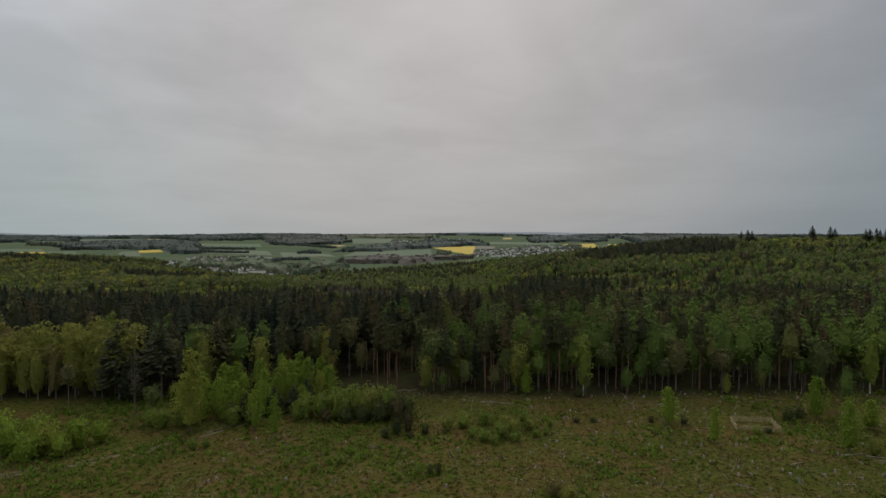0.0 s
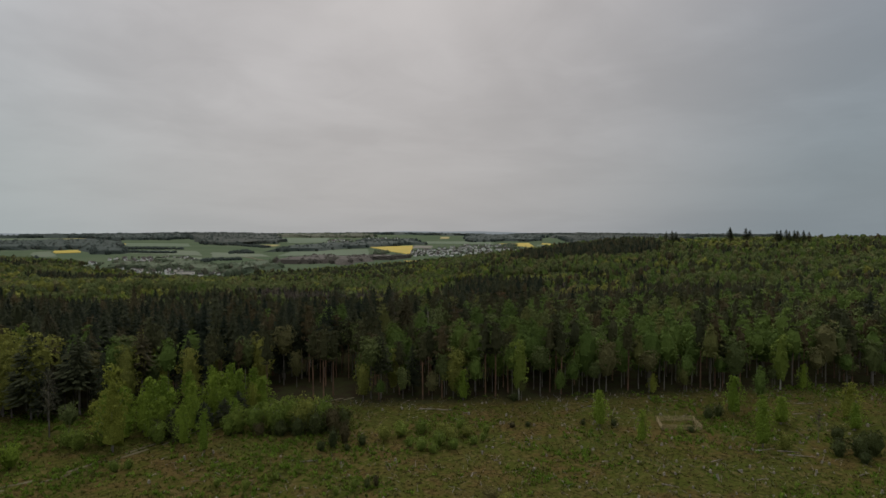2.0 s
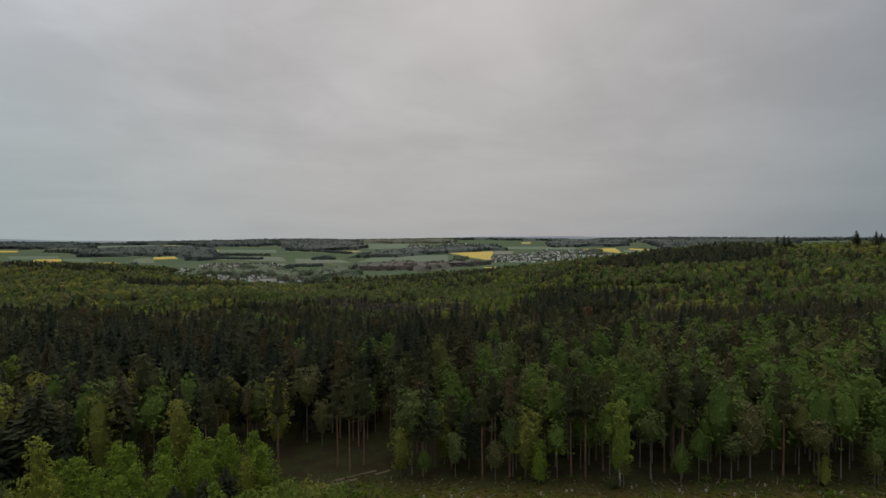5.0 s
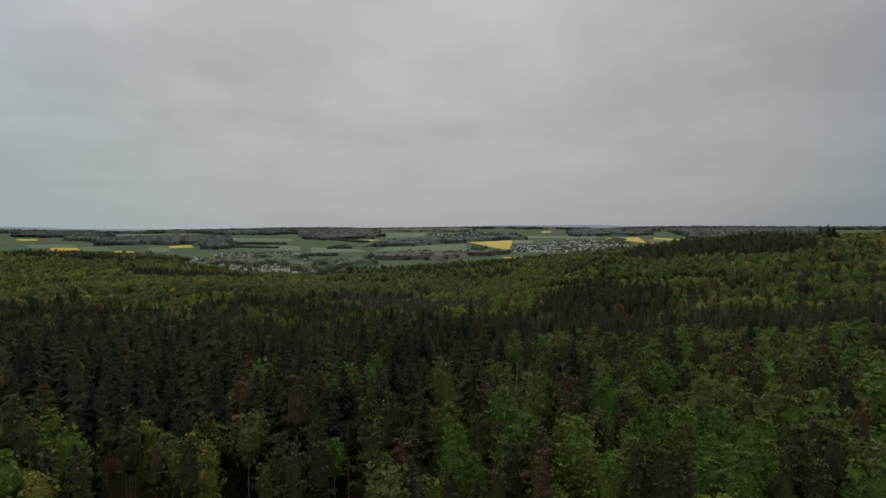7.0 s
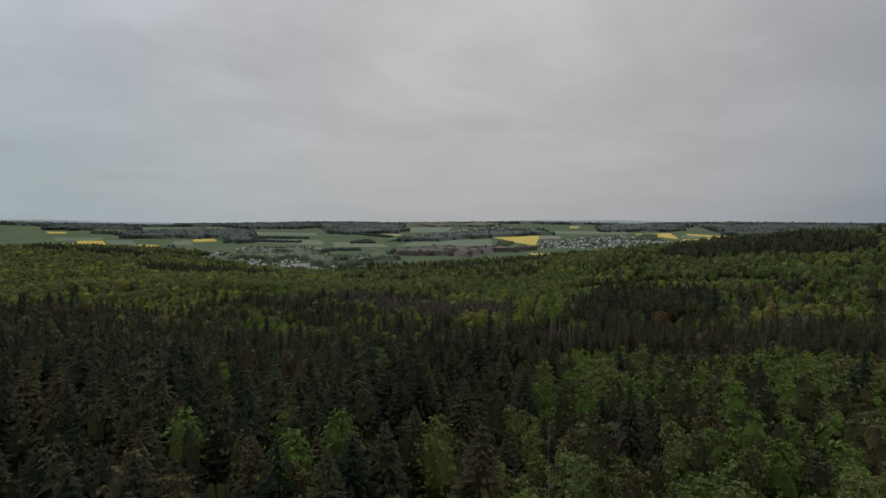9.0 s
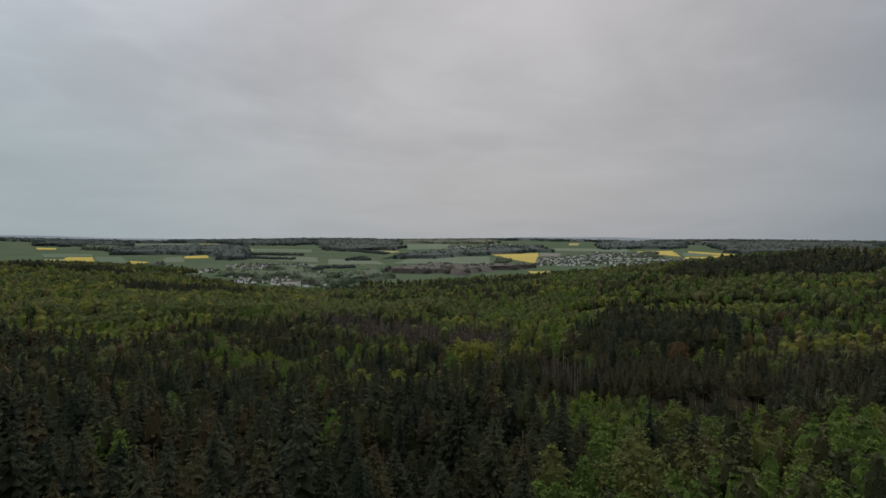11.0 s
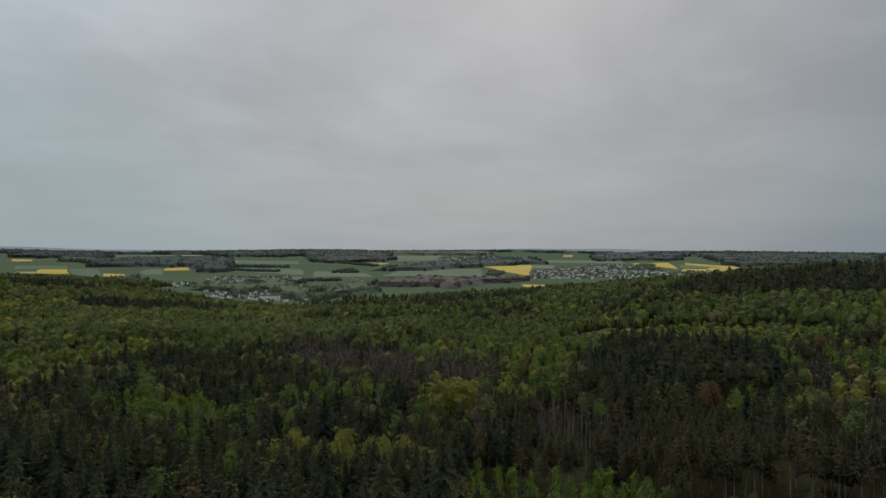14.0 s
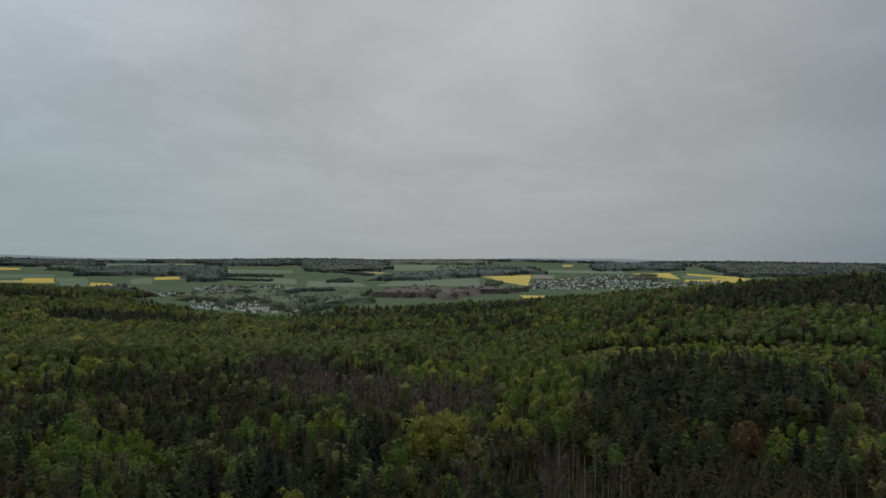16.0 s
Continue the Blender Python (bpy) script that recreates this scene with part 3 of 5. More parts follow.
# Stands of the wood: (centre x, y, half-widths, turn in degrees, kinds with shares, spacing, height factor)
MIX_DARK = {"spruce": 0.78, "pine": 0.15, "stem_spruce": 0.05, "larch": 0.02}
MIX_MIXED = {"spruce": 0.47, "pine": 0.20, "stem_spruce": 0.08, "beech": 0.10, "larch": 0.06, "bare_tree": 0.09}
MIX_GREEN = {"larch": 0.54, "pine": 0.26, "beech": 0.14, "spruce": 0.03, "dead_spruce": 0.012, "bare_tree": 0.018}
MIX_BROWN = {"stem_spruce": 0.70, "spruce": 0.12, "dead_spruce": 0.10, "bare_tree": 0.05, "beech": 0.03}
MIX_BEECH = {"beech": 0.86, "young_oak": 0.08, "spruce": 0.04, "bare_tree": 0.02}
MIX_LEAFY = {"beech": 0.34, "birch": 0.20, "larch": 0.22, "spruce": 0.18, "young_oak": 0.06}
MIX_BARE = {"bare_tree": 0.90, "dead_spruce": 0.07, "beech": 0.03}
MIX_BRIGHT = {"birch": 0.62, "larch": 0.28, "beech": 0.10}
MIX_DEAD = {"dead_spruce": 0.62, "bare_tree": 0.26, "spruce": 0.12}
MIX_YOUNG = {"birch": 0.4, "beech": 0.3, "young_oak": 0.3}
MIX_OLIVE = {"young_oak": 0.36, "beech": 0.20, "bare_tree": 0.14, "stem_spruce": 0.30}
MIX_GREY = {"bare_tree": 0.45, "young_oak": 0.25, "beech": 0.15, "spruce": 0.15}
MIX_EDGE = {"pine": 0.32, "beech": 0.14, "young_oak": 0.11, "larch": 0.21, "spruce": 0.22}
MIX_HILL = {"beech": 0.54, "young_oak": 0.18, "birch": 0.08, "larch": 0.10, "spruce": 0.10}
MIX_NONE = {}
STANDS = [
    (0, 900, 3000, 3000, 0, {"beech": 0.26, "larch": 0.26, "spruce": 0.26, "birch": 0.05, "pine": 0.10, "young_oak": 0.03, "bare_tree": 0.04}, 6.0, 0.9),
    (-330, 380, 380, 230, 0, MIX_DARK, 7.5, 1.08),
    (-120, 520, 330, 110, 10, MIX_MIXED, 7.2, 0.95),
    (165, 290, 160, 108, 0, MIX_GREEN, 6.0, 1.05),
    (330, 300, 180, 110, 0, MIX_GREEN, 6.0, 1.05),
    (200, 510, 165, 58, 0, MIX_BROWN, 6.4, 0.95),
    (-330, 700, 130, 80, -15, MIX_YOUNG, 5.0, 0.72),
    (-690, 1000, 420, 330, 0, MIX_HILL, 6.4, 0.9),
    (-300, 870, 250, 85, 22, MIX_BEECH, 6.4, 1.15),
    (-150, 680, 120, 95, 30, MIX_MIXED, 6.6, 0.85),
    (-72, 515, 18, 11, 0, MIX_LEAFY, 5.6, 0.8),
    (-34, 495, 30, 24, 0, MIX_OLIVE, 5.6, 0.9),
    (-88, 628, 26, 16, 0, MIX_BRIGHT, 5.6, 0.9),
    (-104, 500, 12, 9, 0, MIX_BRIGHT, 5.6, 0.8),
    (200, 615, 46, 42, 20, MIX_GREY, 5.4, 0.9),
    (-155, 590, 50, 22, -20, MIX_BRIGHT, 5.4, 0.8),
    (-165, 1020, 50, 34, 0, MIX_BARE, 5.4, 0.95),
    (-148, 805, 32, 46, 20, MIX_BARE, 5.2, 0.95),
    (-92, 735, 50, 34, 15, MIX_BARE, 5.2, 0.95),
    (48, 556, 18, 34, 0, MIX_DEAD, 4.2, 0.95),
    (60, 810, 88, 190, -12, MIX_LEAFY, 6.2, 0.85),
    (138, 690, 62, 125, -18, MIX_DARK, 6.6, 1.0),
    (168, 612, 36, 20, 0, MIX_BRIGHT, 5.0, 0.62),
    (190, 830, 115, 48, -22, MIX_YOUNG, 5.0, 0.5),
    (390, 1080, 140, 110, -25, MIX_DARK, 6.6, 0.95),
    (720, 1080, 200, 150, 0, MIX_LEAFY, 5.0, 0.5),
    (700, 1010, 180, 60, 0, MIX_YOUNG, 5.0, 0.40),
    (-160, 1440, 260, 90, -6, {"spruce": 0.72, "beech": 0.2, "larch": 0.08}, 6.0, 0.85),
    (-870, 1290, 140, 28, 0, MIX_DARK, 6.6, 1.0),
    (-545, 1185, 120, 70, 20, MIX_DARK, 6.6, 0.85),
    (-145, 212, 52, 26, 0, {"young_oak": 0.62, "birch": 0.18, "spruce": 0.20}, 6.0, 1.1),
    (-50, 216, 62, 16, 0, MIX_EDGE, 5.6, 1.0),
    (88, 412, 60, 20, -4, MIX_BRIGHT, 5.6, 0.72),
    (40, 465, 34, 32, 0, MIX_BRIGHT, 5.0, 0.62),
    (104, 470, 28, 17, -4, MIX_NONE, 5.6, 1.0),
    (-28, 704, 46, 34, 0, MIX_BARE, 5.0, 1.05),
    (204, 652, 22, 8, -35, MIX_NONE, 5.6, 1.0),
    (-545, 1590, 210, 200, 0, MIX_NONE, 5.6, 1.0),
]


LONE = [(-8, 615, 19), (-6, 591, 16), (128, 606, 10), (115, 606, 8), (127, 590, 11), (125, 574, 9), (186, 640, 7)]


def stand_index(x, y):
    """Which stand a place belongs to; edges wander a little."""
    wx = x + 9 * wave(x, y, 21, 0.4) + 4 * wave(x, y, 8, 1.4)
    wy = y + 9 * wave(x, y, 19, 2.4) + 4 * wave(x, y, 7, 0.2)
    out = np.zeros(x.shape, int)
    for i, (cx, cy, rx, ry, turn, *_) in enumerate(STANDS):
        c, s = math.cos(radians(turn)), math.sin(radians(turn))
        dx, dy = wx - cx, wy - cy
        out[((dx * c + dy * s) / rx) ** 4 + ((dy * c - dx * s) / ry) ** 4 < 1] = i
    # the dark wood and the green wood meet along a slanting line
    line = x - ((y - 250) * 0.335 - 1) - 4 * wave(x, y, 13, 0.9)
    out[(out == 3) & (line < 0)] = 1
    out[(out == 1) & (line > 0) & (y < 395)] = 3
    return out


def sow(rng):
    """Places, kinds and sizes of all trees of the wood."""
    found = []
    for y0, y1, step in ((196, 560, 6.1), (560, 1000, 7.4), (1000, 1600, 9.2)):
        gx, gy = np.meshgrid(np.arange(-1500, 1250, step), np.arange(y0, y1, step), indexing="ij")
        x = (gx + rng.uniform(-0.46, 0.46, gx.shape) * step).ravel()
        y = (gy + rng.uniform(-0.46, 0.46, gy.shape) * step).ravel()
        keep = (x > -np.maximum(0.79 * y, 0.99 * (y - 150)) - 25) & (x < 1.18 * (y - 15) + 25)
        keep &= ~((x > 480) & (y > 1290)) & ~((x < -1250))
        keep &= y > 203 + 3 * np.sin(x / 11.0) + 3 * np.sin(x / 4.3) - 14 * sstep(-80, -130, x)
        keep &= ~((x > -62) & (x < -8) & (y < 214 + 0.25 * (x + 62)))
        found.append((x[keep], y[keep]))
    x, y = (np.concatenate(a) for a in zip(*found))
    for cx, cy, r in LONE:
        free = np.hypot(x - cx, y - cy) > r
        x, y = x[free], y[free]
    where = stand_index(x, y)
    kinds = list(SHAPES)
    pick, size = np.full(len(x), -1), np.ones(len(x))
    clump = 0.5 + 0.22 * wave(x, y, 9, 3.1) + 0.40 * wave(0.4 * x, y, 27, 0.7)
    draw = np.clip(0.34 * rng.uniform(0, 1, len(x)) + 0.66 * np.clip(clump + rng.normal(0, 0.12, len(x)), 0, 1), 0, 0.999)
    draw = draw.argsort().argsort() / len(draw)
    for i, (*_, mix, gap, tall) in enumerate(STANDS):
        here = where == i
        at = 0.0
        rank = draw[here].argsort().argsort() / max(1, here.sum())
        ids = np.full(here.sum(), -1)
        for name, share in mix.items():
            ids[(rank >= at) & (rank < at + share + 1e-6)] = kinds.index(name)
            at += share
        pick[here] = ids
        size[here] = tall
    size = size * rng.normal(1.0, 0.14, len(x)).clip(0.62, 1.28) * (1 + 0.08 * wave(x, y, 24, 1.1))
    size = np.where((pick == kinds.index("spruce")) & (y < 560), size * rng.normal(1.0, 0.10, len(x)).clip(0.75, 1.2), size)
    # conifers scattered among leafy trees stay below their crowns
    size = np.where((pick == kinds.index("spruce")) & np.array([row[5].get("spruce", 0) < 0.4 for row in STANDS])[where] & (y > 540), size * 0.84, size)
    gaps = np.array([row[6] for row in STANDS])[where]
    good = (pick >= 0) & (rng.uniform(0, 1, len(x)) < np.where(y < 560, (6.1 / gaps) ** 2, 1.0))
    return x[good], y[good], pick[good], size[good]


def tree_thing(kind, k):
    """One tree with its parts, standing at the origin."""
    make, options, tall, wood, green, label = SHAPES[kind]
    (tv, tt), (cv, ct), *more = TEMPLATES[kind, 0, k]
    root = new(kind)
    root.empty_display_size = 0.5
    part("trunk", tv, tt, wood, root)
    part("crown", cv, ct, green, root)
    for bv, bt in more:
        tagged(part("branchwork", bv, bt, wood, root), kind="stuff")
    return tagged(root, label, "tree", "trees of the wood")


def stuff_trees(name, kind, xs, ys, sizes, lods, rng, label):
    """The many trees past counting, joined."""
    make, options, tall, wood, green, _ = SHAPES[kind]
    V, T, N, S, base = [], [], [], [], 0
    variant = rng.integers(0, VARIANTS, len(xs))
    turn = rng.uniform(0, 6.283, len(xs))
    tint = rng.uniform(0, 1, len(xs))
    zs = height(xs, ys)
    stretch = rng.uniform(0.9, 1.12, len(xs)) * np.where(ys > 1000, 1.35, np.where(ys > 560, 1.2, 1.0))
    for lod in range(4):
        for k in range(VARIANTS):
            sel = np.nonzero((lods == lod) & (variant == k))[0]
            if not len(sel):
                continue
            (tv, tt), (cv, ct), *_ = TEMPLATES[kind, lod, k]
            v = np.concatenate([tv, cv])
            t = np.concatenate([tt, ct + len(tv)])
            slot = np.concatenate([np.zeros(len(tt), int), np.ones(len(ct), int)])
            c, s = np.cos(turn[sel])[:, None], np.sin(turn[sel])[:, None]
            f, g = (np.maximum(sizes[sel], np.where(ys[sel] > 560, 0.8, 0.3)) * stretch[sel])[:, None], sizes[sel][:, None]
            out = np.stack([(v[:, 0] * c - v[:, 1] * s) * f + xs[sel][:, None], (v[:, 0] * s + v[:, 1] * c) * f + ys[sel][:, None],
                            v[:, 2] * g + zs[sel][:, None]], -1)
            V.append(out.reshape(-1, 3))
            T.append((t[None] + (np.arange(len(sel)) * len(v))[:, None, None] + base).reshape(-1, 3))
            N.append(np.repeat(tint[sel], len(v)))
            S.append(np.tile(slot, len(sel)))
            base += len(sel) * len(v)
    if V:
        ob = new(name, mesh_of(name, np.concatenate(V), np.concatenate(T), [wood, green], np.concatenate(N), np.concatenate(S)))
        tagged(ob, label, "forest", kind="stuff")


STUFF_LABEL = {
    "spruce": "dense dark green spruce forest over the slopes", "larch": "fresh green larch trees across the forest",
    "pine": "pines with orange trunks scattered through the forest", "beech": "beech forest in light spring green",
    "birch": "bright green birches among darker trees", "young_oak": "yellow-green leafing trees in the forest",
    "stem_spruce": "brownish spruces with long bare stems", "young_birch": "young birches", "copper_beech": "copper-brown trees in the forest", "bare_tree": "leafless grey-brown trees in the forest",
    "dead_spruce": "dead bleached spruce stems in the forest",
}


def plant_forest():
    rng = np.random.default_rng(7)
    x, y, pick, size = sow(rng)
    far = np.hypot(x - 15, y - np.clip(y, 120, 344))
    lods = np.where(far < 0, 0, np.where((far < 165) | ((far < 230) & (y < 430)) | ((far < 320) & (np.abs(x - 5) < 20 + 0.36 * y)), 1, np.where(y > 860, 3, 2)))
    for i, kind in enumerate(SHAPES):
        mine = np.nonzero(pick == i)[0]
        if not len(mine):
            continue
        # the trees along the edge of the clearing and under the flight line stand singly
        rank = far[mine] + 0.35 * np.abs(y[mine] - 230)
        near = mine[np.argsort(rank)][:85]
        near = near[far[near] < 170]
        rest = np.setdiff1d(mine, near)
        stuff_trees(kind + "_forest", kind, x[rest], y[rest], size[rest], lods[rest], rng, STUFF_LABEL[kind])
        if len(near):
            models = [tree_thing(kind, k) for k in range(min(VARIANTS, len(near)))]
            for n, j in enumerate(near):
                m = pose(x[j], y[j], ground_at(x[j], y[j]), 0, 0, rng.uniform(0, 360)) @ Matrix.Diagonal((*([size[j] * rng.uniform(0.92, 1.1)] * 2), size[j], 1))
                if n < len(models):
                    models[n].matrix_basis = m
                else:
                    made = copy_thing(models[n % len(models)], Matrix())
                    made.matrix_basis = m


plant_forest()


# ---------------------------------------------------------------- single trees
def place_tree(kind, x, y, tall, wide=1.0, label="", group="", lean=0.0, k=0):
    """One tree that stands for itself, of a given height."""
    root = tree_thing(kind, k % VARIANTS)
    f = tall / SHAPES[kind][2]
    root.matrix_basis = pose(x, y, ground_at(x, y), lean, 0, (x * 37 + y * 91) % 360) @ Matrix.Diagonal((f * wide, f * wide, f, 1))
    return tagged(root, label, "tree", group)


EDGE = "trees along the edge of the clearing"
for n, (x, tall, kind) in enumerate([(-6, 14, "young_oak"), (8, 12, "beech"), (26, 19, "young_oak"), (34, 15, "larch"), (49, 23, "birch"), (58, 18, "beech"),
                                     (70, 13, "larch"), (83, 20, "beech"), (98, 16, "beech"), (112, 14, "larch"), (131, 20, "beech"), (149, 22, "birch"), (166, 15, "beech"), (188, 18, "beech")]):
    place_tree(kind, x, 201.5 + 2.2 * math.sin(x), tall, 1.15, group=EDGE, k=n)
for n, (x, y, tall) in enumerate([(-20, 206, 25), (-24, 210, 26), (-17, 211, 24), (15, 203, 24), (22, 204, 26), (38, 205, 27), (66, 204, 25), (92, 205, 27), (120, 204, 26), (127, 206, 28), (158, 205, 27), (-58, 205, 24), (-40, 209, 25)]):
    place_tree("pine", x, y, tall, 1.0, group=EDGE, k=n)
for n in range(13):
    x = 0 + 16.0 * n + 3 * math.sin(2.3 * n)
    place_tree(("larch", "beech", "young_birch", "larch")[n % 4], x, 200.2 + 1.8 * math.sin(1.7 * n), 8 + 3.5 * math.sin(3.1 * n) ** 2 + 2 * (n % 3), 1.25, "young tree leafy to the ground before the tall stems", EDGE, k=n)
for n, (x, y, tall, wide) in enumerate([(-78, 183, 14, 1.6), (-69, 186, 15, 1.5), (-64, 176, 12, 1.7), (-56, 177, 12, 1.6), (-50, 190, 16, 1.4), (-38, 191, 14, 1.5), (-82, 180, 11, 1.7), (-73, 172, 9, 1.8)]):
    place_tree("young_birch", x, y, tall, wide, "young bright green birch in a dense thicket", "birch thicket", k=n)
place_tree("spruce", -110, 194, 27, 1.35, "old dark spruce with ragged branches at the edge of the clearing", EDGE, k=2)
place_tree("spruce", -97, 197, 26, 1.45, "old dark spruce with ragged branches at the edge of the clearing", EDGE, k=1)
place_tree("spruce", -104, 192, 17, 1.5, group=EDGE, k=2)
place_tree("beech", -86, 206, 25, 1.1, group=EDGE, k=1)
place_tree("beech", -122, 186, 14, 1.1, group=EDGE, k=2)
place_tree("bare_tree", -95, 176, 19, 1.0, "half-bare tree with a thin pale stem", EDGE)
place_tree("beech", -88, 173, 11, 1.2, group=EDGE)
for n, (x, y, tall, wide) in enumerate([(-80, 176, 12, 1.5), (-76, 181, 14, 1.5), (-70, 178, 13, 1.6), (-66, 184, 17, 1.3), (-62, 178, 14, 1.5), (-60, 188, 17, 1.3), (-57, 182, 15, 1.4), (-54, 191, 18, 1.2), (-52, 186, 17, 1.3),
                                        (-49, 195, 18, 1.2), (-48, 183, 13, 1.5), (-45, 190, 17, 1.2), (-42, 196, 16, 1.3), (-40, 186, 13, 1.3), (-84, 186, 12, 1.5), (-73, 190, 15, 1.4), (-66, 172, 9, 1.7), (-58, 172, 9, 1.6), (-43, 176, 11, 1.4)]):
    place_tree("young_birch", x, y, tall, wide * 0.8, "young bright green birch in a dense thicket", "birch thicket", k=n)
for n, (x, y, tall) in enumerate([(-60, 174, 8), (-52, 176, 9), (-47, 180, 9), (-44, 184, 10)]):
    place_tree("spruce", x, y, tall, 1.7, "young dark spruce under the birches", "birch thicket", k=2)
place_tree("young_birch", -72, 163, 26, 1.0, "tall yellow-green birch beside the dirt track", k=1)
place_tree("young_birch", -54, 164, 13, 0.9, "young tree with yellow-green leaves on the clearing")
place_tree("young_birch", -47, 159, 13, 0.9, "young tree with yellow-green leaves on the clearing", k=1)
SAPLING = "young trees on the clearing"
place_tree("young_birch", 66, 167, 12.5, 1.25, "young rounded birch alone on the clearing", SAPLING)
place_tree("young_birch", 73, 153, 10.5, 1.05, "slim young birch alone on the clearing", SAPLING, k=1)
place_tree("young_birch", 114, 174, 14, 1.35, "young beech in a group on the clearing", SAPLING)
place_tree("larch", 121, 171, 16.5, 0.8, "thin young larch with a pointed top", SAPLING)
place_tree("young_birch", 105, 147, 14.5, 1.1, "young birch in a group on the clearing", SAPLING, k=2)
place_tree("young_birch", 114, 160, 12, 1.2, "young beech in a group on the clearing", SAPLING, k=1)
place_tree("young_birch", 123, 164, 9.5, 1.7, "young birch in a group on the clearing", SAPLING)
place_tree("bare_tree", 124, 150, 9, 1.1, "small leafless tree on the clearing", SAPLING)
place_tree("young_birch", 148, 166, 13, 1.5, "young birch on the clearing", SAPLING, k=1)
place_tree("young_birch", 141, 156, 9, 1.5, "young birch on the clearing", SAPLING, k=2)
# single trees that stand out from the wood
for n, (x, y, tall, wide) in enumerate([(-8, 615, 28, 1.6), (2, 619, 25, 1.55), (-18, 619, 25, 1.55), (-2, 608, 20, 1.7), (-14, 609, 20, 1.7)]):
    place_tree("young_oak", x, y, tall, wide, "large rounded yellow-green tree among dark spruces", k=n)
for n, (x, y, tall, wide) in enumerate([(126, 604, 24, 1.5), (132, 608, 22, 1.3), (186, 640, 20, 1.3), (241, 715, 21, 1.5)]):
    place_tree("copper_beech", x, y, tall, wide, k=n)
for n, (x, y) in enumerate([(113, 604), (116, 610)]):
    place_tree("beech", x, y, 22, 1.0, k=n)
for n, (x, y, tall) in enumerate([(646, 1006, 30), (652, 1012, 24), (680, 1010, 27), (684, 1004, 24), (724, 985, 25), (731, 985, 26), (740, 982, 27), (748, 984, 24), (755, 980, 27), (763, 982, 26), (772, 978, 27), (780, 975, 25), (560, 1080, 26), (570, 1076, 27), (579, 1078, 25)]):
    place_tree("spruce", x, y, tall + 2, 1.2, "lone old spruce standing out on the ridge", "old spruces on the ridge", k=n)


# ---------------------------------------------------------------- the clearing
SHAPES["willow_shrub"] = (broad, {"h": 5.0, "width": 2.6, "base": 0.03, "lobes": 13, "stems": 4, "size": 0.85}, 5.0, BARK_GREY, LEAF_BIRCH, "leafy green willow shrub on the clearing")
SHAPES["hazel_shrub"] = (broad, {"h": 5.0, "width": 2.6, "base": 0.03, "lobes": 13, "stems": 4, "size": 0.8}, 5.0, BARK_GREY, LEAF_SAPLING, "bright yellow-green hazel shrub beside the dirt track")
SHAPES["broom_shrub"] = (broad, {"h": 5.0, "width": 2.6, "base": 0.03, "lobes": 13, "stems": 4, "size": 0.8}, 5.0, BARK_GREY, LEAF_YOUNG, "yellow-green shrub on the clearing")
SHAPES["juniper_shrub"] = (broad, {"h": 5.0, "width": 2.4, "base": 0.02, "lobes": 13, "stems": 3, "size": 0.8}, 5.0, BARK_GREY, NEEDLE_SHRUB, "dense dark green evergreen shrub on the clearing")
for number, kind in enumerate(("willow_shrub", "broom_shrub", "juniper_shrub", "hazel_shrub")):
    for k in range(VARIANTS):
        TEMPLATES[kind, 0, k] = [s.arrays() for s in broad(np.random.default_rng(900 + 10 * number + k), 0, **SHAPES[kind][1])]


def place_shrub(kind, x, y, tall, wide=1.0, k=0):
    root = tree_thing(kind, k % VARIANTS)
    f = tall / 5.0
    root.matrix_basis = pose(x, y, ground_at(x, y) - 0.1, 0, 0, (x * 53 + y * 29) % 360) @ Matrix.Diagonal((f * wide, f * wide, f, 1))
    return tagged(root, "", "shrub", "shrubs on the clearing")


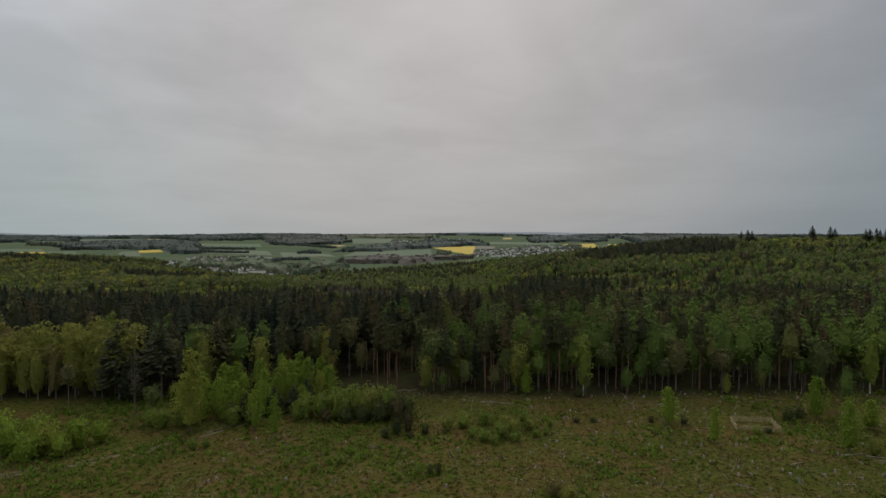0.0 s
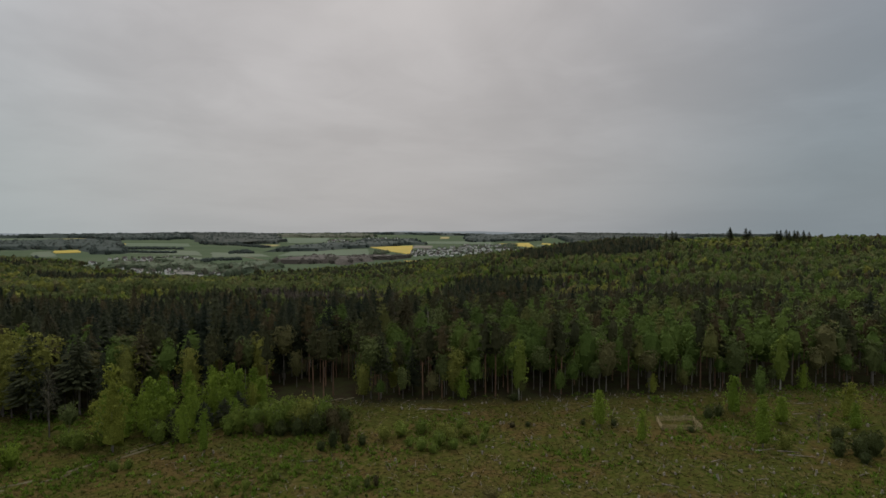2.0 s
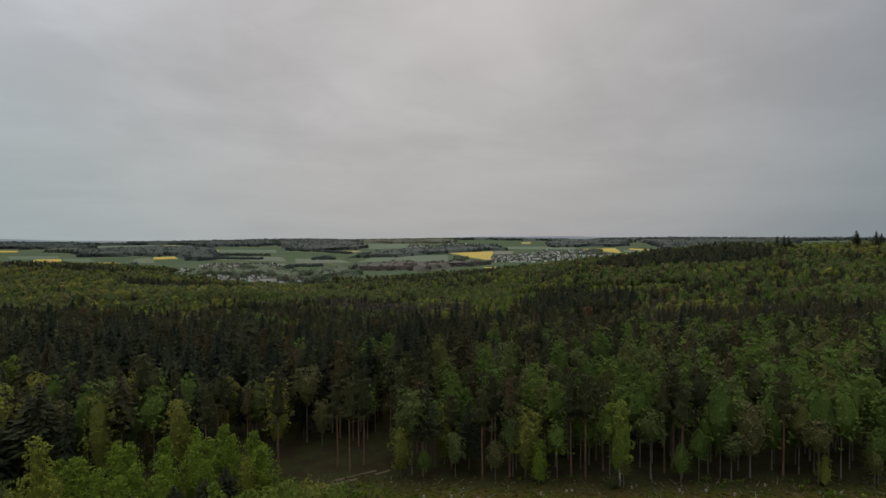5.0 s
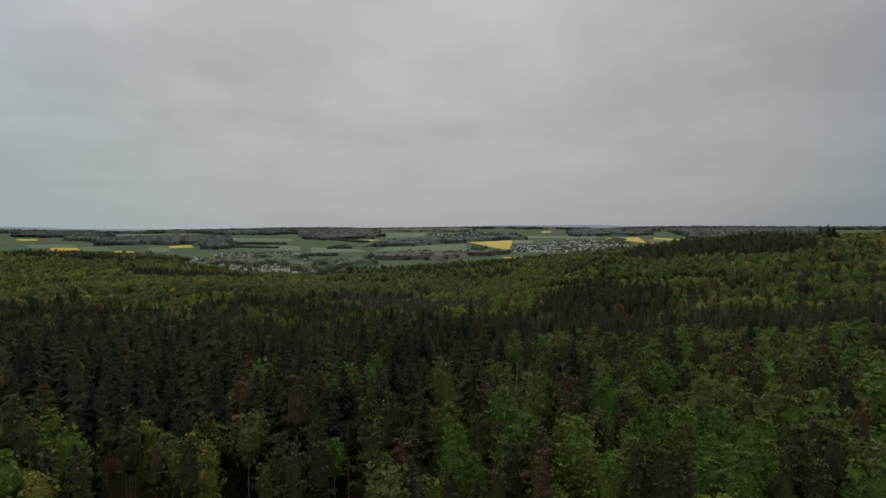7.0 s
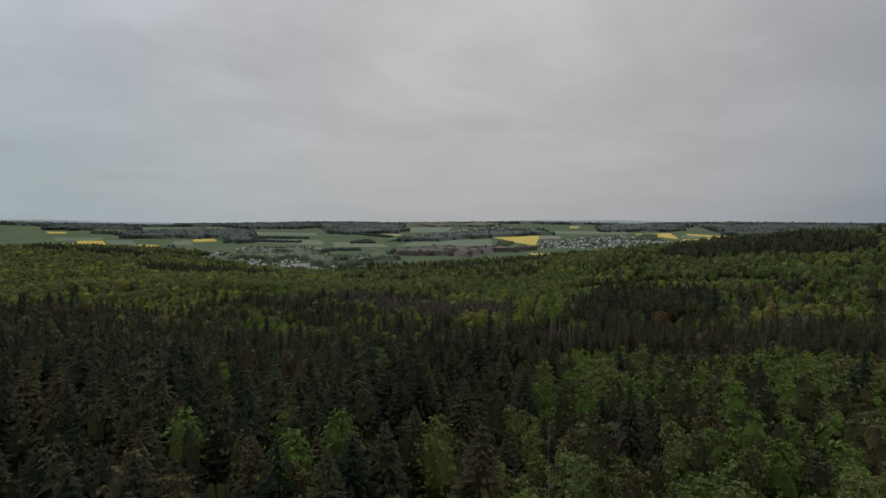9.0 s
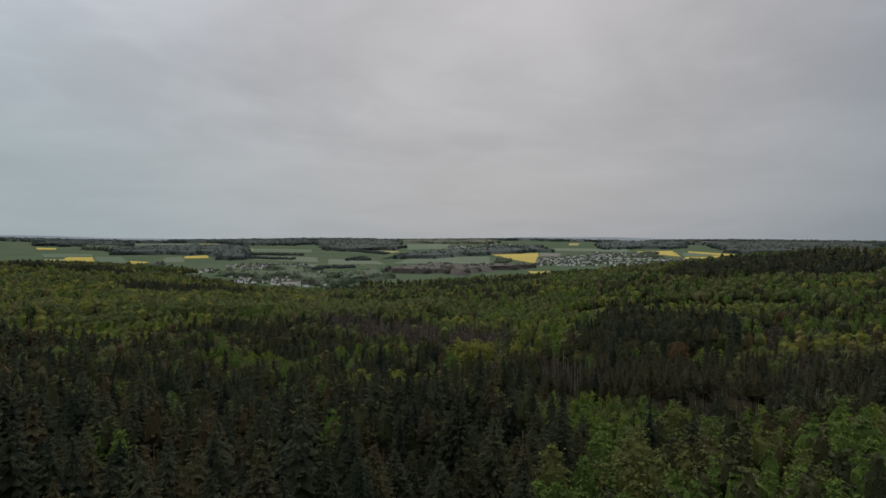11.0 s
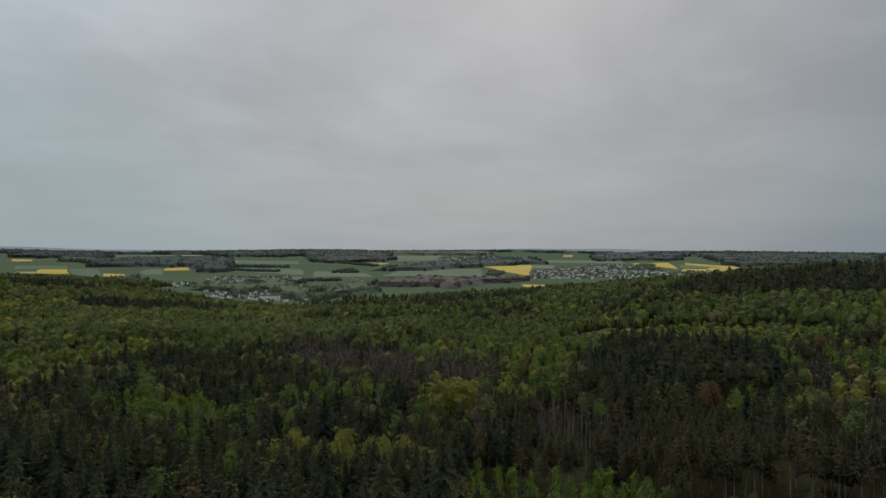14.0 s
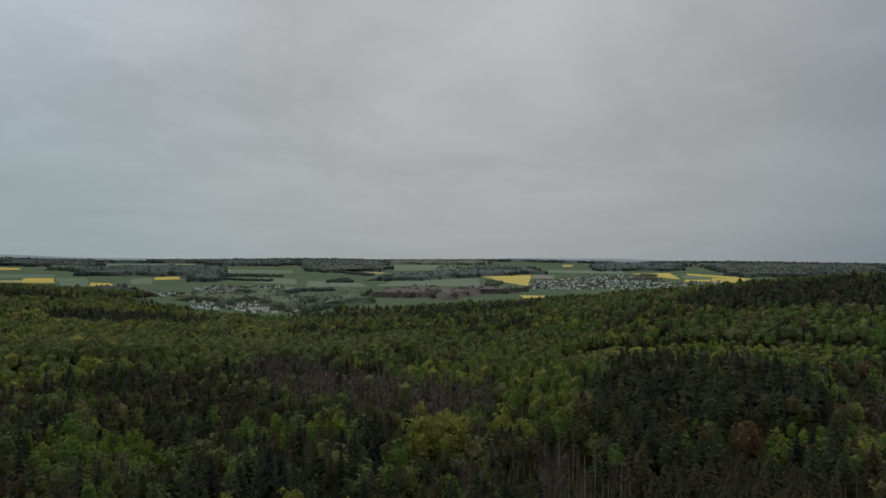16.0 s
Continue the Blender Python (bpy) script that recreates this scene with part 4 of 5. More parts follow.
for n, (kind, x, y, tall, wide) in enumerate([
        ("willow_shrub", -42, 174, 8, 0.9), ("willow_shrub", -37, 175, 8, 1.0), ("willow_shrub", -32, 176, 9, 1.0), ("willow_shrub", -27, 177, 10, 0.9), ("willow_shrub", -22, 177, 10, 0.9), ("willow_shrub", -17, 176, 9.5, 0.9),
        ("willow_shrub", -44, 172, 6, 0.8), ("willow_shrub", -30, 173, 8, 0.8), ("willow_shrub", -24, 173, 8.5, 0.8),
        ("juniper_shrub", -35, 171, 4, 1.1), ("juniper_shrub", -29, 170.5, 5, 1.1), ("juniper_shrub", -24, 170.5, 6, 1.0), ("juniper_shrub", -19, 171, 7, 1.0), ("juniper_shrub", -14, 172, 8, 0.9), ("juniper_shrub", -11, 173, 7.5, 0.9),
        ("juniper_shrub", -13, 160, 5.5, 0.8), ("juniper_shrub", -10, 163, 6.5, 0.7), ("juniper_shrub", -16, 158, 3, 1.2), ("juniper_shrub", -5, 161, 3, 1.2), ("juniper_shrub", -9, 157, 2.2, 1.0),
        ("willow_shrub", 1, 164, 4, 1.2), ("willow_shrub", 6, 166, 4.5, 1.2), ("willow_shrub", 12, 168, 4.2, 1.2), ("willow_shrub", 16, 158, 4.2, 1.2), ("willow_shrub", 11, 155, 3.6, 1.3), ("willow_shrub", 20, 161, 4.2, 1.2),
        ("willow_shrub", 25, 164, 3.8, 1.2), ("willow_shrub", 24, 169, 4.5, 1.1), ("willow_shrub", 18, 166, 4.0, 1.2), ("willow_shrub", 29, 160, 2.6, 1.0), ("willow_shrub", 8, 158, 2.8, 1.2), ("willow_shrub", 14, 153, 2.8, 1.1),
        ("willow_shrub", 20, 155, 3.0, 1.2), ("willow_shrub", 26, 158, 2.6, 1.2), ("willow_shrub", 31, 166, 3.0, 0.9),
        ("hazel_shrub", -97, 151, 8, 1.0), ("hazel_shrub", -102, 147, 8.5, 1.0), ("hazel_shrub", -107, 150, 9, 1.0), ("hazel_shrub", -112, 146, 9, 1.1), ("hazel_shrub", -93, 155, 6.5, 0.9), ("hazel_shrub", -104, 142, 7, 1.1), ("hazel_shrub", -98, 145, 6, 1.0), ("hazel_shrub", -118, 151, 10, 1.0),
        ("willow_shrub", -82, 166, 6, 1.0), ("willow_shrub", -77, 168, 7, 0.9), ("willow_shrub", -86, 168, 5, 1.1), ("willow_shrub", -62, 168, 6, 1.0), ("juniper_shrub", -57, 169, 5, 1.3), ("juniper_shrub", -63, 171, 6, 1.0),
        ("broom_shrub", 24, 123, 4.0, 1.2), ("broom_shrub", 27, 121, 3.2, 1.2), ("juniper_shrub", -3, 133, 2.6, 0.9), ("willow_shrub", -6, 133, 2.8, 0.9), ("juniper_shrub", -1, 134, 2.8, 0.7), ("willow_shrub", -10, 131, 1.8, 1.0),
        ("willow_shrub", 110, 145, 4.6, 0.95), ("juniper_shrub", 104, 172, 4.2, 1.1), ("juniper_shrub", 108, 173, 4.5, 1.0), ("juniper_shrub", 121, 139, 5.0, 1.1), ("juniper_shrub", 126, 138, 6.5, 1.0), ("juniper_shrub", 131, 139, 7.0, 1.0), ("juniper_shrub", 124, 134, 3.5, 1.2), ("juniper_shrub", 130, 150, 4.5, 1.2),
        ("juniper_shrub", 62, 170, 1.9, 1.4), ("juniper_shrub", 71, 168, 2.2, 1.4), ("juniper_shrub", 40, 171, 1.8, 1.6), ("juniper_shrub", 45, 171, 1.7, 1.5), ("juniper_shrub", 47, 198, 3.2, 1.4), ("willow_shrub", 88, 160, 2.2, 1.2), ("juniper_shrub", 92, 161, 1.7, 1.6), ("willow_shrub", 97, 160, 1.6, 1.2),
        ("willow_shrub", -66, 150, 3.0, 1.0), ("willow_shrub", -63, 151, 2.6, 1.0), ("willow_shrub", -38, 138, 2.4, 1.0), ("willow_shrub", -31, 136, 2.6, 0.9), ("willow_shrub", -25, 140, 2.2, 1.0), ("broom_shrub", 138, 129, 3.4, 1.1)]):
    place_shrub(kind, x, y, tall, wide, n)


def track(name, points, width, label):
    """A worn track of two ruts, laid over the ground."""
    p = np.array(points, float)
    s = np.linspace(0, len(p) - 1, 60)
    line = np.stack([np.interp(s, np.arange(len(p)), p[:, i]) for i in (0, 1)], 1)
    for _ in range(6):
        line[1:-1] = (line[:-2] + 2 * line[1:-1] + line[2:]) / 4
    d = np.gradient(line, axis=0)
    side = np.stack([-d[:, 1], d[:, 0]], 1) / np.linalg.norm(d, axis=1)[:, None]
    for sign in (-1, 1):
        rows = []
        for off in (-0.5, 0.5):
            w = 0.25 * width * (1 + 0.25 * np.sin(np.arange(60) * 1.3 + sign))
            q = line + side * (sign * width * 0.4 + off * w * 1.5)[:, None] if not np.isscalar(w) else line
            rows.append(np.column_stack([q, height(q[:, 0], q[:, 1]) + 0.03 + 0.06 * np.sin(np.arange(60) * 0.9 + 2 * sign)]))
        v = np.stack(rows, 1).reshape(-1, 3)
        low = v.copy()
        low[:, 2] -= 0.15
        t = grid_tris(60, 2)
        ob = new("track_rut", mesh_of("track_rut", np.concatenate([v, low]), np.concatenate([t, t[:, ::-1] + len(v)]), [TRACK]))
        tagged(ob, label, "track", kind="structure")


track("track", [(-110, 128), (-97, 137), (-79, 148), (-67, 161), (-55, 174), (-42, 186), (-28, 196), (-10, 208)], 2.6, "pale sandy rut of a dirt track across the clearing")


def stump_model(k):
    rng = np.random.default_rng(40 + k)
    s = Soup()
    n, r, h = 9, 0.25, rng.uniform(0.4, 0.7)
    ring = [(math.cos(6.283 * i / n), math.sin(6.283 * i / n)) for i in range(n)]
    foot = [np.array([c * r * rng.uniform(1.2, 1.7), q * r * rng.uniform(1.2, 1.7), -0.1]) for c, q in ring]
    rim = [np.array([c * r * 1.02, q * r * 1.02, h + rng.normal(0, 0.05)]) for c, q in ring]
    mid = np.array([0, 0, h + 0.02])
    for i in range(n):
        j = (i + 1) % n
        s.quad(foot[i], foot[j], rim[j], rim[i])
        s.tri(rim[i], rim[j], mid)
    return s.arrays()


def scatter(rng, count, x0, x1, y0, y1, clear=()):
    out = []
    while len(out) < count:
        x, y = rng.uniform(x0, x1), rng.uniform(y0, y1)
        if all((x - cx) ** 2 + (y - cy) ** 2 > r * r for cx, cy, r in clear):
            out.append((x, y))
    return out


BUSHY = [(-28, 174, 20), (-60, 182, 24), (-104, 148, 14), (15, 161, 14), (-12, 160, 8), (114, 168, 8), (126, 138, 7), (91, 166, 9)]
rng = np.random.default_rng(5)
stump_meshes = [mesh_of("tree_stump", *stump_model(k), [WOOD_STUMP]) for k in range(5)]
for n, (x, y) in enumerate(scatter(rng, 270, -55, 190, 112, 200, BUSHY)):
    if x < 20 and rng.uniform() < 0.55:
        x = rng.uniform(25, 180)
    f = rng.uniform(0.55, 1.1)
    ob = new("tree_stump", stump_meshes[n % 5])
    ob.matrix_basis = pose(x, y, ground_at(x, y), rng.normal(0, 5), rng.normal(0, 5), rng.uniform(0, 360)) @ Matrix.Diagonal((f, f, f * rng.uniform(0.7, 1.6), 1))
    tagged(ob, "pale weathered tree stump on the clearing", "stump", "stumps on the clearing")


def log_model(rng, length, r):
    s = Soup()
    a = np.array([0, 0, 0.0])
    pieces = 5
    for i in range(pieces):
        b = a + [length / pieces, rng.normal(0, length * 0.018), rng.normal(0, 0.03)]
        s.tube(a, b, r * (1 - 0.13 * i), r * (1 - 0.13 * (i + 1)), 7)
        if i in (1, 3):
            s.tube(b, b + [rng.uniform(0.2, 0.7), rng.choice((-1, 1)) * rng.uniform(0.5, 1.0), 0.35], r * 0.35, 0.02, 4)
        a = b
    return s.arrays()


for x, y, length, turn in [(13, 191, 7, -6), (19, 190, 5, -18), (101, 144.5, 6, 4), (107, 144, 6, -12), (108, 141, 7, -18), (85, 139, 4, 20), (57, 142, 4.5, 15), (133, 172, 5, 5), (98, 190, 8, 2), (70, 188, 5, -10),
                           (143, 183, 6, -4), (40, 134, 3.5, 30), (66, 128, 4, -35), (22, 137, 3, 70), (116, 127, 4, 25), (-20, 150, 4, 8), (90, 128, 3.5, 12), (150, 150, 5, -15)]:
    ob = new("fallen_log", mesh_of("fallen_log", *log_model(rng, length, 0.17), [BARK_DEAD]))
    ob.matrix_basis = pose(x, y, ground_at(x, y) + 0.12, 0, 0, turn)
    tagged(ob, "bleached fallen trunk lying on the clearing", "log", "logs on the clearing")


def joined(name, placed, mat, label, category):
    """Many small pieces, past counting, in one mesh: (vertices, triangles, tint) rows."""
    V, T, N, base = [], [], [], 0
    for v, t, tint in placed:
        V.append(v)
        T.append(t + base)
        N.append(np.full(len(v), tint))
        base += len(v)
    ob = new(name, mesh_of(name, np.concatenate(V), np.concatenate(T), [mat], np.concatenate(N)))
    return tagged(ob, label, category, kind="stuff")


def sticks(rng, count, area=(-60, 190, 112, 202)):
    for x, y in scatter(rng, count, *area, BUSHY):
        s = Soup()
        l, a = rng.uniform(0.5, 2.2), rng.uniform(0, 3.14)
        z = ground_at(x, y)
        up = abs(rng.normal(0, 0.25)) if rng.uniform() < 0.8 else rng.uniform(0.8, 1.6)
        s.tube((x, y, z + 0.06), (x + l * math.cos(a), y + l * math.sin(a), z + 0.08 + up), rng.uniform(0.04, 0.10), 0.025, 3)
        yield (*s.arrays(), rng.uniform())


joined("brushwood", sticks(rng, 1100), BARK_DEAD, "bleached brushwood littering the clearing", "brushwood")
joined("brushwood", sticks(rng, 320, (74, 128, 450, 508)), BARK_DEAD, "bleached brushwood in a felled gap of the forest", "brushwood")
for n, (x, y) in enumerate(scatter(rng, 18, 78, 124, 455, 502)):
    tagged(place_shrub(("willow_shrub", "juniper_shrub", "broom_shrub")[n % 3], x, y, rng.uniform(1.5, 4.0), 1.1, n), "low leafy shrub in a felled gap of the forest", group="shrubs in the felled gap")


def tufts(rng, count, tall, blades, patchy, bias):
    made = 0
    while made < count:
        x, y = rng.uniform(-125, 215), rng.uniform(106, 204)
        thick = 0.5 + 0.5 * float(wave(x, y, 6.5, bias)) * 0.7 + 0.3 * float(wave(x, y, 19, bias + 1))
        if rng.uniform() > (thick - patchy) * 1.6 + (0.35 if x < -5 and bias > 2 else 0.0):
            continue
        made += 1
        s = Soup()
        z, g = ground_at(x, y), tall * rng.uniform(0.5, 1.5)
        for _ in range(blades):
            a = rng.uniform(0, 6.28)
            d = np.array([math.cos(a), math.sin(a), 0])
            sd = np.array([-d[1], d[0], 0]) * g * rng.uniform(0.18, 0.40)
            p = np.array([x, y, z - 0.05]) + d * g * rng.uniform(0, 0.6)
            s.tri(p - sd, p + sd, p + d * g * rng.uniform(0.2, 0.8) + [0, 0, g * rng.uniform(0.5, 1.1)])
        yield (*s.arrays(), rng.uniform())


joined("grass_tufts", tufts(rng, 15000, 0.42, 5, 0.05, 0.7), TUFT, "patchy olive and straw-coloured grass tufts on the clearing", "grass")
joined("low_herbs", tufts(rng, 8000, 0.7, 7, 0.42, 3.1), FERN, "green brambles and herbs on the clearing", "undergrowth")


def fence():
    """A small deer-proof enclosure of rough pale poles."""
    root = new("wooden_enclosure")
    root.location = (91, 167, ground_at(91, 167))
    corners = [(84.0, 163.0), (96.0, 162.0), (98.0, 170.5), (86.5, 171.5)]
    rng = np.random.default_rng(3)
    bx, by, bz = root.location
    for i in range(4):
        (xa, ya), (xb, yb) = corners[i], corners[(i + 1) % 4]
        n = max(3, round(math.hypot(xb - xa, yb - ya) / 2.0))
        for k in range(n):
            f = k / n
            x, y = xa + (xb - xa) * f, ya + (yb - ya) * f
            z = ground_at(x, y)
            s = Soup()
            s.tube((x - bx, y - by, z - bz - 0.3), (x - bx + rng.normal(0, 0.03), y - by, z - bz + 1.7), 0.075, 0.065, 6)
            part("post", *s.arrays(), WOOD_FENCE, root)
        for level in range(6):
            for k in range(n):
                s = Soup()
                ends = []
                for f in (k / n - 0.02, (k + 1) / n + 0.02):
                    x, y = xa + (xb - xa) * f, ya + (yb - ya) * f
                    ends.append((x - bx, y - by, ground_at(x, y) - bz + 0.22 + 0.26 * level + rng.normal(0, 0.025)))
                s.tube(ends[0], ends[1], 0.06, 0.055, 5)
                part("rail", *s.arrays(), WOOD_FENCE, root)
    tagged(root, "square enclosure of pale rough wooden rails and posts", "fence")


fence()


# ---------------------------------------------------------------- the valley and the far hills
def dome(rng, tall):
    """A distant tree crown: an uneven dome on a narrower foot."""
    s, n = Soup(), 5
    ring = [[np.array([math.cos(6.283 * (i + 0.5 * q) / n) * r * rng.uniform(0.75, 1.25), math.sin(6.283 * (i + 0.5 * q) / n) * r * rng.uniform(0.75, 1.25), z * tall * rng.uniform(0.9, 1.1)]) for i in range(n)]
            for q, (r, z) in enumerate(((0.85, -0.05), (0.8, 0.6)))]
    top = np.array([rng.normal(0, 0.15), rng.normal(0, 0.15), tall])
    for i in range(n):
        j = (i + 1) % n
        s.tri(ring[0][i], ring[0][j], ring[1][i])
        s.tri(ring[0][j], ring[1][j], ring[1][i])
        s.tri(ring[1][i], ring[1][j], top)
    return s.arrays()


DOMES = [dome(np.random.default_rng(60 + k), 1.9) for k in range(4)]


def far_wood(corners, mat, label, size=9.0, gap=23.0, name="far_wood"):
    rng = np.random.default_rng(int(abs(corners[0][0]) + abs(corners[2][1])))
    p = np.array(corners, float)
    area = 0.5 * abs(sum(p[i][0] * p[(i + 1) % 4][1] - p[(i + 1) % 4][0] * p[i][1] for i in range(4)))
    count = max(6, int(area / gap ** 2))
    u, w = rng.uniform(0, 1, (2, count, 1))
    q = p[0] * (1 - u) * (1 - w) + p[1] * u * (1 - w) + p[2] * u * w + p[3] * (1 - u) * w
    q = q + min(45.0, gap * 2.5) * np.stack([wave(q[:, 0], q[:, 1], 55, 0.2), wave(q[:, 0], q[:, 1], 48, 1.7)], 1)
    z = height(q[:, 0], q[:, 1])
    f = size * rng.uniform(0.7, 1.3, count)
    pick = rng.integers(0, 4, count)
    # the closed canopy between the taller crowns
    k = max(3, int(max(np.hypot(*(p[1] - p[0])), np.hypot(*(p[2] - p[3]))) / 22)), max(3, int(max(np.hypot(*(p[3] - p[0])), np.hypot(*(p[2] - p[1]))) / 22))
    u, w = np.meshgrid(np.linspace(0.01, 0.99, k[0]), np.linspace(0.01, 0.99, k[1]), indexing="ij")
    u, w = u.reshape(-1, 1), w.reshape(-1, 1)
    c = p[0] * (1 - u) * (1 - w) + p[1] * u * (1 - w) + p[2] * u * w + p[3] * (1 - u) * w
    c = c + min(45.0, gap * 2.5) * np.stack([wave(c[:, 0], c[:, 1], 55, 0.2), wave(c[:, 0], c[:, 1], 48, 1.7)], 1) 
    rim = ((u < 0.02) | (u > 0.98) | (w < 0.02) | (w > 0.98))[:, 0]
    lid = np.column_stack([c, height(c[:, 0], c[:, 1]) + np.where(rim, -0.5, size * (1.6 + 0.10 * wave(c[:, 0], c[:, 1], 60, 0.5)))])
    canopy = [(lid, grid_tris(*k), 0.3)] if size > 6 else []
    crowns = [(DOMES[k][0] * s + [x, y, h - 0.5], DOMES[k][1], t) for (x, y), h, s, k, t in zip(q, z, f, pick, rng.uniform(0, 1, count))]
    joined(name, canopy + crowns, mat, label, "wood")


FAR_NAMES = {"n": (HAZED_NEEDLE, "dark blue-green wood on the far hills"), "l": (HAZED_LEAF, "muted green copse in the valley"), "t": (HAZED_TWIG, "bare brownish wood in the valley")}
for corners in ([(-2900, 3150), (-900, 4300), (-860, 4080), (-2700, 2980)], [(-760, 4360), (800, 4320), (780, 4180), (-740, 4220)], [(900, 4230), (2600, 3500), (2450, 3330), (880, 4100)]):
    far_wood(corners, HAZED_NEEDLE, FAR_NAMES["n"][1])
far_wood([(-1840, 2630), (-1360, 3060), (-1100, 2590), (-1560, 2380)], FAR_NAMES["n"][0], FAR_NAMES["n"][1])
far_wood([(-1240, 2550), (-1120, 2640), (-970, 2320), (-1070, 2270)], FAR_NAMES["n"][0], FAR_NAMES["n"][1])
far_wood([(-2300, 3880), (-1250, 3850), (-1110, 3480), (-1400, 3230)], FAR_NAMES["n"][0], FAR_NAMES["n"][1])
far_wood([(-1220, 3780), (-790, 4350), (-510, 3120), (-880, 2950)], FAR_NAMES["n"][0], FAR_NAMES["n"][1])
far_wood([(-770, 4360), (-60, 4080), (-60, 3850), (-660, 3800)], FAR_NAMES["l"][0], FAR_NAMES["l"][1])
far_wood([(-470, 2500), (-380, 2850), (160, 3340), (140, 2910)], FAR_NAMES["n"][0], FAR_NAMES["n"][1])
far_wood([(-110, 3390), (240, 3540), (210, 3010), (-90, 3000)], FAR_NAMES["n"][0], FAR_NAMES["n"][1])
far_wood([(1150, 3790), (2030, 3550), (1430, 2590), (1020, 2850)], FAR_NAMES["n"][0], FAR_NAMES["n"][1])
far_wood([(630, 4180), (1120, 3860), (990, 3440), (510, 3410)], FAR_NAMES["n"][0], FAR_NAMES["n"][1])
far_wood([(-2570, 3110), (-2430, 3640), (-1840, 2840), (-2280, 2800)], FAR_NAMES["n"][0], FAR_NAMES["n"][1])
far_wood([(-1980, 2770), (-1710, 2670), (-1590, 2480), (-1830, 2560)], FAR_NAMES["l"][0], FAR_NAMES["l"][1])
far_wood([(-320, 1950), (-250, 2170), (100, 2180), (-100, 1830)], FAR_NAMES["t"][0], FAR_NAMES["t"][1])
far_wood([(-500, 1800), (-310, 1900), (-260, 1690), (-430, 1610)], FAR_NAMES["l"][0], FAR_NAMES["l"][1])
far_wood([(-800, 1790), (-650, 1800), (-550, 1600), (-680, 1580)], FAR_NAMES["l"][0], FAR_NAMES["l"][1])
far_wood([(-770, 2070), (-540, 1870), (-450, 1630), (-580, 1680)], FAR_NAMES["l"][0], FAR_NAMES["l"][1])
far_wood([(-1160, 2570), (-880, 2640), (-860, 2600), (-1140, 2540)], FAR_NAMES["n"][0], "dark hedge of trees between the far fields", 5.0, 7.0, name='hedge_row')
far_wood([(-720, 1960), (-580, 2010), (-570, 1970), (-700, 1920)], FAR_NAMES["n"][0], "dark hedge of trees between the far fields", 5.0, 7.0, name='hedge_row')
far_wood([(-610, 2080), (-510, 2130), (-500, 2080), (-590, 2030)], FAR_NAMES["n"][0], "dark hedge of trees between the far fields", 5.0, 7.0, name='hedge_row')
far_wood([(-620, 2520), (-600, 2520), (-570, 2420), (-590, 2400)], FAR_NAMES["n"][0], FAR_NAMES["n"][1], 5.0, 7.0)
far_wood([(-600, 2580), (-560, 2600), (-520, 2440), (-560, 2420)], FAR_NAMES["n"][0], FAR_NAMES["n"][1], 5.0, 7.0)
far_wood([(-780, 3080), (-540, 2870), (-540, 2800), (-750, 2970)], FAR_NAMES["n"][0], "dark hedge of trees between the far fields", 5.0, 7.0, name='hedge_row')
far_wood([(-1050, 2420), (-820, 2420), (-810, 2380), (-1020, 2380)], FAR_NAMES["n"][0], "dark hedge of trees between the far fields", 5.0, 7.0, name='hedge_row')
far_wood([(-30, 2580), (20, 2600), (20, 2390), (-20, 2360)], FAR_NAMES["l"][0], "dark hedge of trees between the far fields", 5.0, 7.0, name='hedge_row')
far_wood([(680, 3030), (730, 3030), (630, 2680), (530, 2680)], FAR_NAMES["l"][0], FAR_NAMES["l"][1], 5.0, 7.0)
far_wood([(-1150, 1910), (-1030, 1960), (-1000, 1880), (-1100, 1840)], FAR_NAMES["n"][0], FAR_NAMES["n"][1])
drape("wheat_field", [(-400, 2300), (-390, 2610), (-60, 2720), (-40, 2340)], WHEAT, "green field of young corn in the valley", lift=0.7)
drape("wheat_field", [(-480, 3090), (-590, 3520), (-340, 3920), (-290, 3120)], WHEAT, "green field of young corn in the valley", lift=0.7)
drape("meadow", [(-1080, 2370), (-1040, 2500), (-770, 2530), (-680, 2300)], MEADOW, "pale green meadow in the valley", lift=0.5)
drape("wheat_field", [(-1280, 1940), (-1580, 2290), (-1490, 2330), (-1240, 2010)], WHEAT, "green field of young corn in the valley", lift=0.7)
drape("wheat_field", [(-1710, 2190), (-1840, 2330), (-1680, 2410), (-1580, 2280)], WHEAT, "green field of young corn in the valley", lift=0.7)
drape("meadow", [(-1210, 2160), (-1320, 2340), (-1280, 2400), (-1140, 2180)], MEADOW, "pale green meadow in the valley", lift=0.5)
drape("meadow", [(-620, 2220), (-700, 2480), (-480, 2420), (-420, 2270)], MEADOW, "pale green meadow in the valley", lift=0.5)
drape("bare_field", [(150, 2730), (170, 2920), (270, 2910), (240, 2720)], PLOUGH, "pale bare field on the far slope", lift=0.5)
drape("bare_field", [(690, 3480), (710, 3540), (790, 3560), (780, 3480)], PLOUGH, "pale bare field on the far slope", lift=0.5)
drape("bare_field", [(850, 3430), (880, 3530), (950, 3510), (910, 3420)], PLOUGH, "pale bare field on the far slope", lift=0.5)
drape("wheat_field", [(230, 3120), (270, 3440), (670, 3480), (640, 3190)], WHEAT, "green field of young corn in the valley", lift=0.7)
drape("wheat_field", [(770, 2800), (840, 3020), (920, 2900), (870, 2750)], WHEAT, "green field of young corn in the valley", lift=0.7)
drape("meadow", [(-660, 1760), (-720, 1910), (-550, 1920), (-520, 1810)], MEADOW, "pale green meadow in the valley", lift=0.5)
